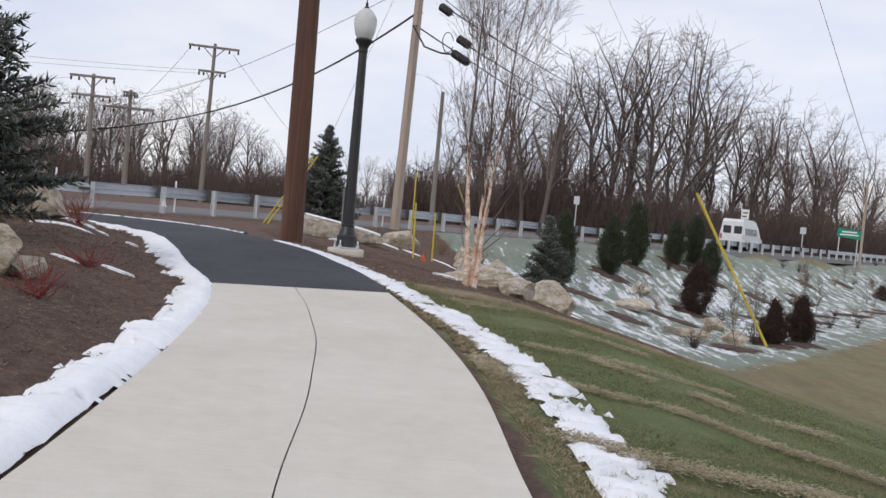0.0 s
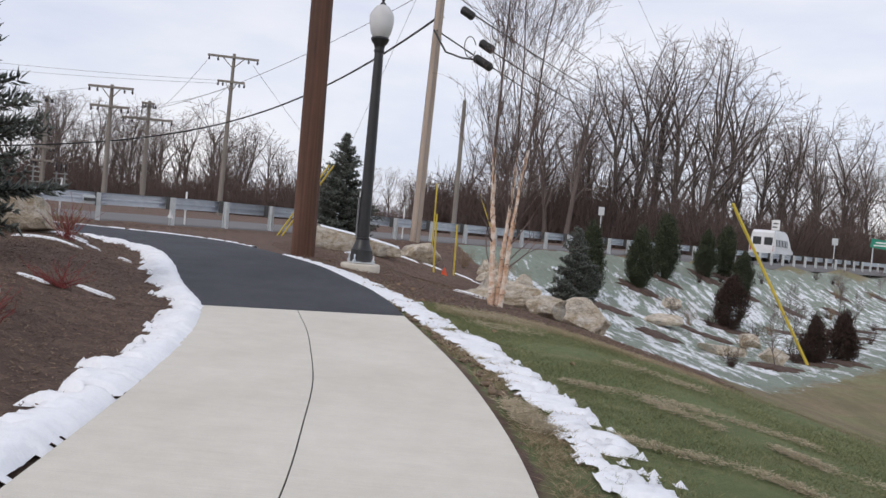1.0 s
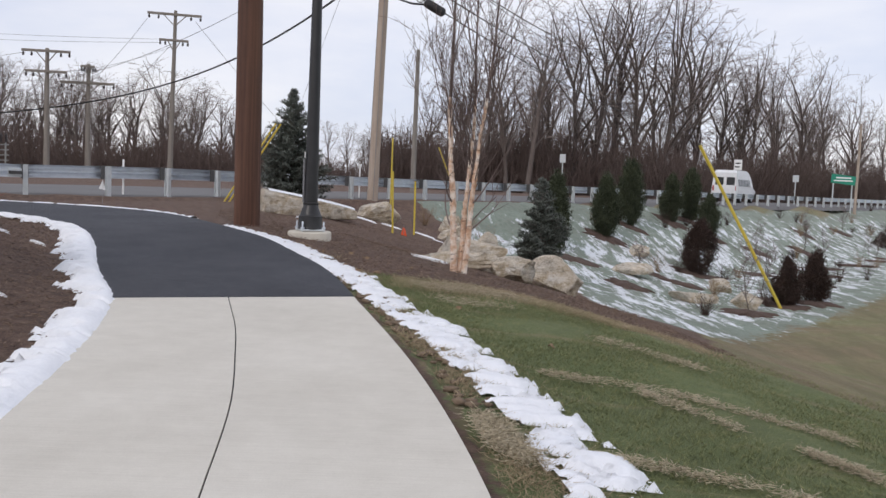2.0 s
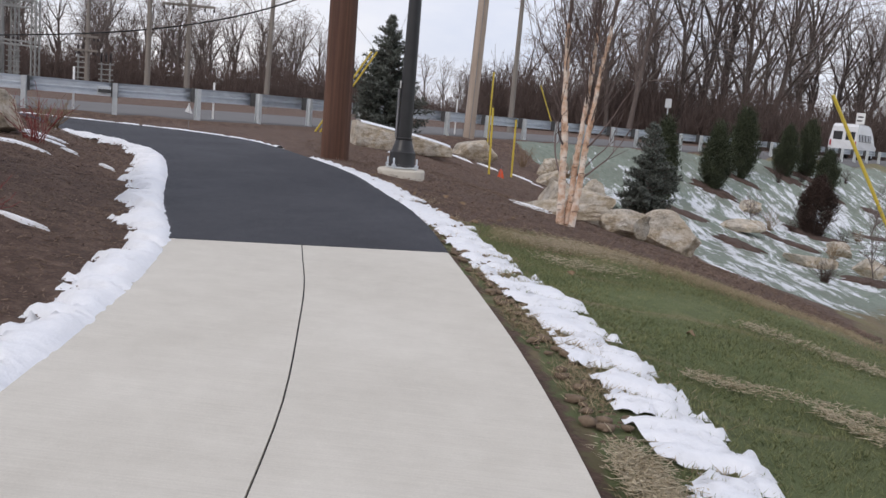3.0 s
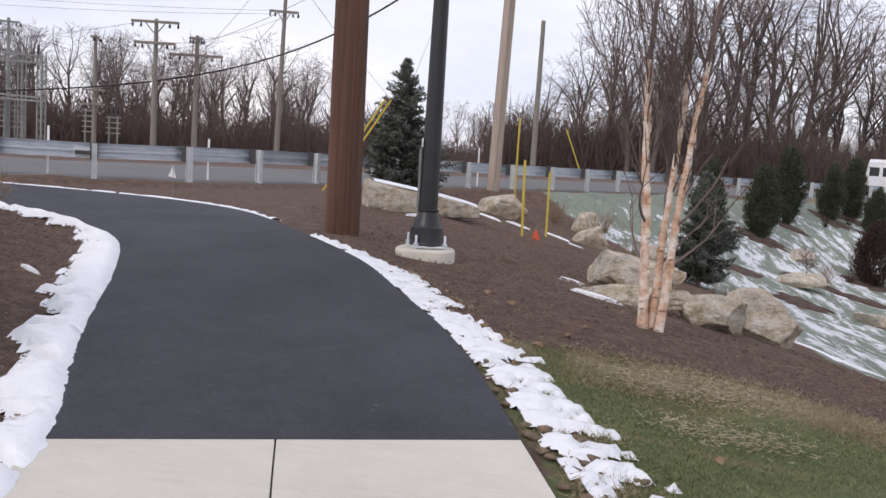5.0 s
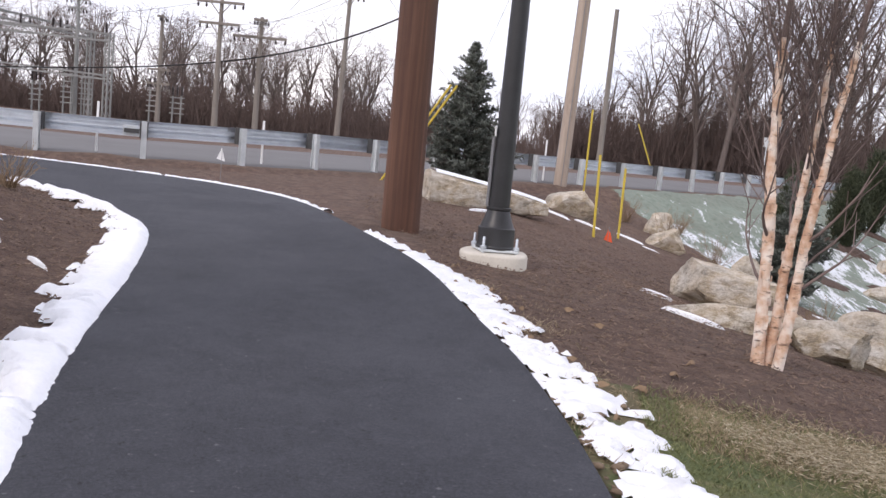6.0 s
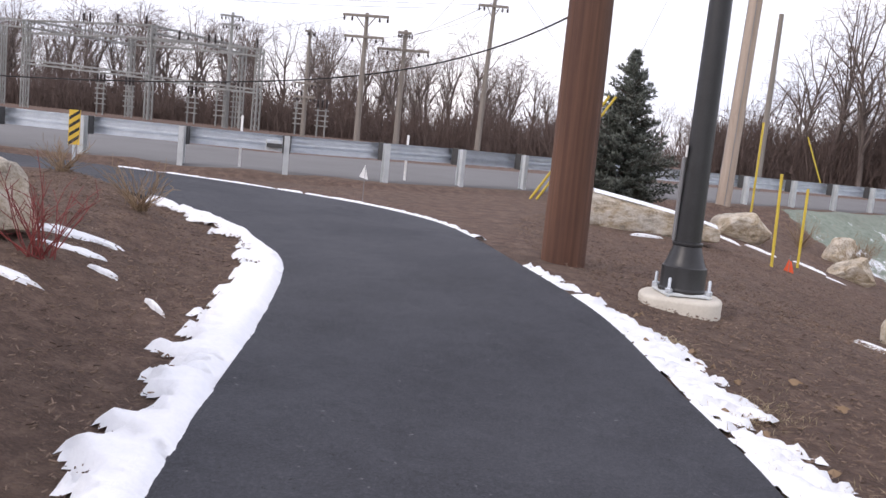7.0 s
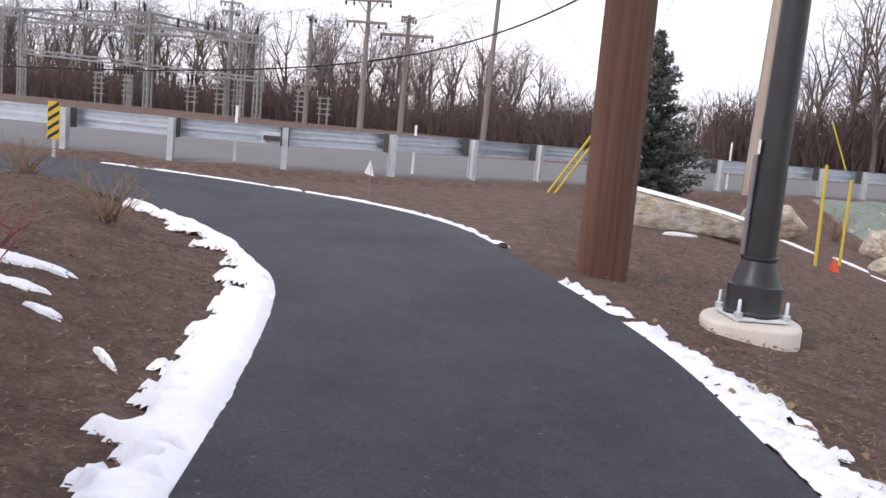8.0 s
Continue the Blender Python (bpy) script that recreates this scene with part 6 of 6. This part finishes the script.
# ---- mulch rings, snow scraps, clods, and the far right ----
def patch(name, x, y, rx, ry, turn, thick, mat, label, category, seed, group=""):
    """A thin irregular layer that follows the ground."""
    n, rings = 40, 6
    c, s = math.cos(radians(turn)), math.sin(radians(turn))
    pts, faces = [], []
    for j in range(rings + 1):
        for i in range(n):
            a = 2 * math.pi * i / n
            k = j / rings * (1 + 0.55 * noise.fractal(Vector((math.cos(a) * 2.6 + seed, math.sin(a) * 2.6, seed * 0.7)), 0.6, 2.2, 4))
            u, v = rx * k * math.cos(a), ry * k * math.sin(a)
            px, py = x + u * c - v * s, y + u * s + v * c
            top = thick * (1 - (j / rings) ** 3) * (1 + 0.4 * noise.noise((px * 5, py * 5, seed)))
            pts.append((px, py, hz(px, py) - 0.012 + top - (0.03 if j == rings else 0)))
    for j in range(rings):
        faces += [(j * n + i, j * n + (i + 1) % n, (j + 1) * n + (i + 1) % n, (j + 1) * n + i) for i in range(n)]
    tagged(new(name, mesh_of(name, Shape().add(pts, faces), mat, True)), label, category, group)


M_MULCH = surface("dark_mulch", (0.035, 0.021, 0.016), (0.15, 0.098, 0.075), 4, 30, 0.95, bump_strength=0.9, bump_dist=0.03)
rings_rng = random.Random(12)
for i, (x, y) in enumerate([(9.4, 21.6), (11.3, 25.3), (14.4, 29.5), (16.0, 31.4), (16.3, 29.3), (13.2, 20.9), (13.7, 13.1), (14.9, 14.3), (11.6, 11.1), (13.4, 14.7), (25.9, 40.0), (30.8, 45.0), (29.2, 38.1), (21.8, 28.6), (28.3, 35.5), (19.0, 29.8), (23.5, 34.2), (16.5, 23.8), (10.0, 17.8), (7.0, 15.5), (8.4, 13.2), (11.2, 17.0), (17.5, 20.5), (20.0, 24.5), (19.5, 27.5), (25.0, 31.5)]):
    patch("mulch_ring", x, y, rings_rng.uniform(0.7, 1.25), rings_rng.uniform(0.45, 0.8), rings_rng.uniform(-30, 30), 0.07, M_MULCH, "dark mulch ring round a plant on the bank", "mulch", 30 + i, "mulch rings")
for i, (x, y, a, b, t) in enumerate([(-4.15, -2.6, 0.30, 0.10, 30), (-3.85, -2.95, 0.22, 0.08, 40), (-3.5, -3.05, 0.10, 0.04, 20), (-2.98, -3.2, 0.14, 0.02, -30), (-3.75, -3.85, 0.4, 0.10, 15), (-0.9, 6.4, 0.3, 0.05, 45), (0.2, 10.2, 0.45, 0.08, -35), (0.95, 10.4, 0.35, 0.06, -40), (1.9, 10.6, 0.4, 0.08, -40), (2.3, 9.6, 0.2, 0.05, -40), (1.8, 1.6, 0.22, 0.04, -30), (2.0, -0.6, 0.25, 0.04, -20), (5.2, 6.6, 0.5, 0.10, -30), (6.2, 4.2, 0.7, 0.14, -50), (5.6, 8.0, 0.4, 0.08, -40), (-2.2, -7.4, 0.14, 0.03, 10), (-1.8, -6.9, 0.16, 0.025, 5)]):
    patch("snow_patch", x, y, a, b, t, 0.022, M_SNOW, "small melting scrap of snow on the mulch", "snow", 70 + i, "snow scraps")


def build_clods():
    gen = np.random.default_rng(31)
    n = 260
    y = gen.uniform(-9.5, -4.2, n)
    x = np.interp(y, [a for a, _ in EDGE], [b for _, b in EDGE]) + 0.06 + np.abs(gen.normal(0, 0.16, n))
    bm = bmesh.new()
    bmesh.ops.create_icosphere(bm, subdivisions=1, radius=1.0)
    v0 = np.array([v.co[:] for v in bm.verts])
    f0 = np.array([[v.index for v in f.verts] for f in bm.faces])
    bm.free()
    vs, fs = [], []
    for k in range(n):
        r = (0.008 + 0.03 * gen.uniform() ** 2.5) * np.array([1.3, 1.0, 0.6])
        vs.append(v0 * (1 + gen.normal(0, 0.16, (len(v0), 1))) * r + [x[k], y[k], hz(x[k], y[k]) - 0.012])
        fs.append(f0 + k * len(v0))
    tagged(new("soil_clods", mesh_np("soil_clods", np.concatenate(vs), np.concatenate(fs), M_CLOD, True)), "brown soil clods beside the path", "soil", kind="stuff")


M_CLOD = surface("brown_soil", (0.09, 0.062, 0.042), (0.26, 0.19, 0.13), 5, 40, 0.95, bump_strength=0.8)
build_clods()


def build_far_right():
    f = thing("iron_fence", "black iron picket fence at the foot of the bank", "fence", pose(19.0, 12.6, -2.45, rz=-12))
    for z in (0.25, 1.6):
        part("rail", Shape().box((1.6, 0, z), (3.4, 0.04, 0.05)), M_BLACK, f)
    for k in range(12):
        part("picket", Shape().box((k * 0.29, 0, 0.95), (0.03, 0.03, 1.9)), M_BLACK, f)
    b = thing("brick_building", "low red-brown brick building beyond the road", "building", pose(104, 150, 0.0, rz=-20))
    brick = surface("red_brown_brick", (0.16, 0.075, 0.055), (0.30, 0.15, 0.11), 0.8, 6, 0.9)
    part("wall", Shape().box((0, 0, 2.6), (16, 11, 5.2)), brick, b)
    part("roof", Shape().extrude([(-6.0, 0), (6.0, 0), (0, 2.4)], (-8.4, 0, 5.2), (8.4, 0, 5.2)), M_GREYWOOD, b, "weathered brown roof")
    for k in range(4):
        w = part("window", Shape().box((-6 + k * 4, -5.52, 2.6), (1.6, 0.1, 1.5)), M_WHITE, b, "white framed window")
        part("pane", Shape().box((-6 + k * 4, -5.58, 2.6), (1.3, 0.05, 1.2)), M_GLASS, w)
    d = thing("road_sign", "yellow diamond warning sign beside the road", "road sign", pose(54.1, 79.8, ROAD_Z, rz=-25))
    part("post", Shape().box((0, 0.05, 1.2), (0.08, 0.06, 2.4)), M_POST, d)
    pl = part("plate", Shape().box((0, 0, 2.5), (0.95, 0.03, 0.95), Matrix.Rotation(radians(45), 3, "Y"), 0.01), M_SIGNYELLOW, d)
    part("symbol", Shape().box((0, -0.022, 2.5), (0.12, 0.008, 0.5), Matrix.Rotation(radians(30), 3, "Y")), M_DARK, pl, "black symbol")
    s2 = thing("road_sign", "white sign on a tall post beside the road", "road sign", pose(50.8, 77.0, ROAD_Z, rz=-25))
    part("post", Shape().box((0, 0.05, 1.6), (0.09, 0.06, 3.2)), M_POST, s2)
    part("plate", Shape().box((0, 0, 3.3), (0.6, 0.03, 0.9), None, 0.01), M_WHITE, s2)


build_far_right()
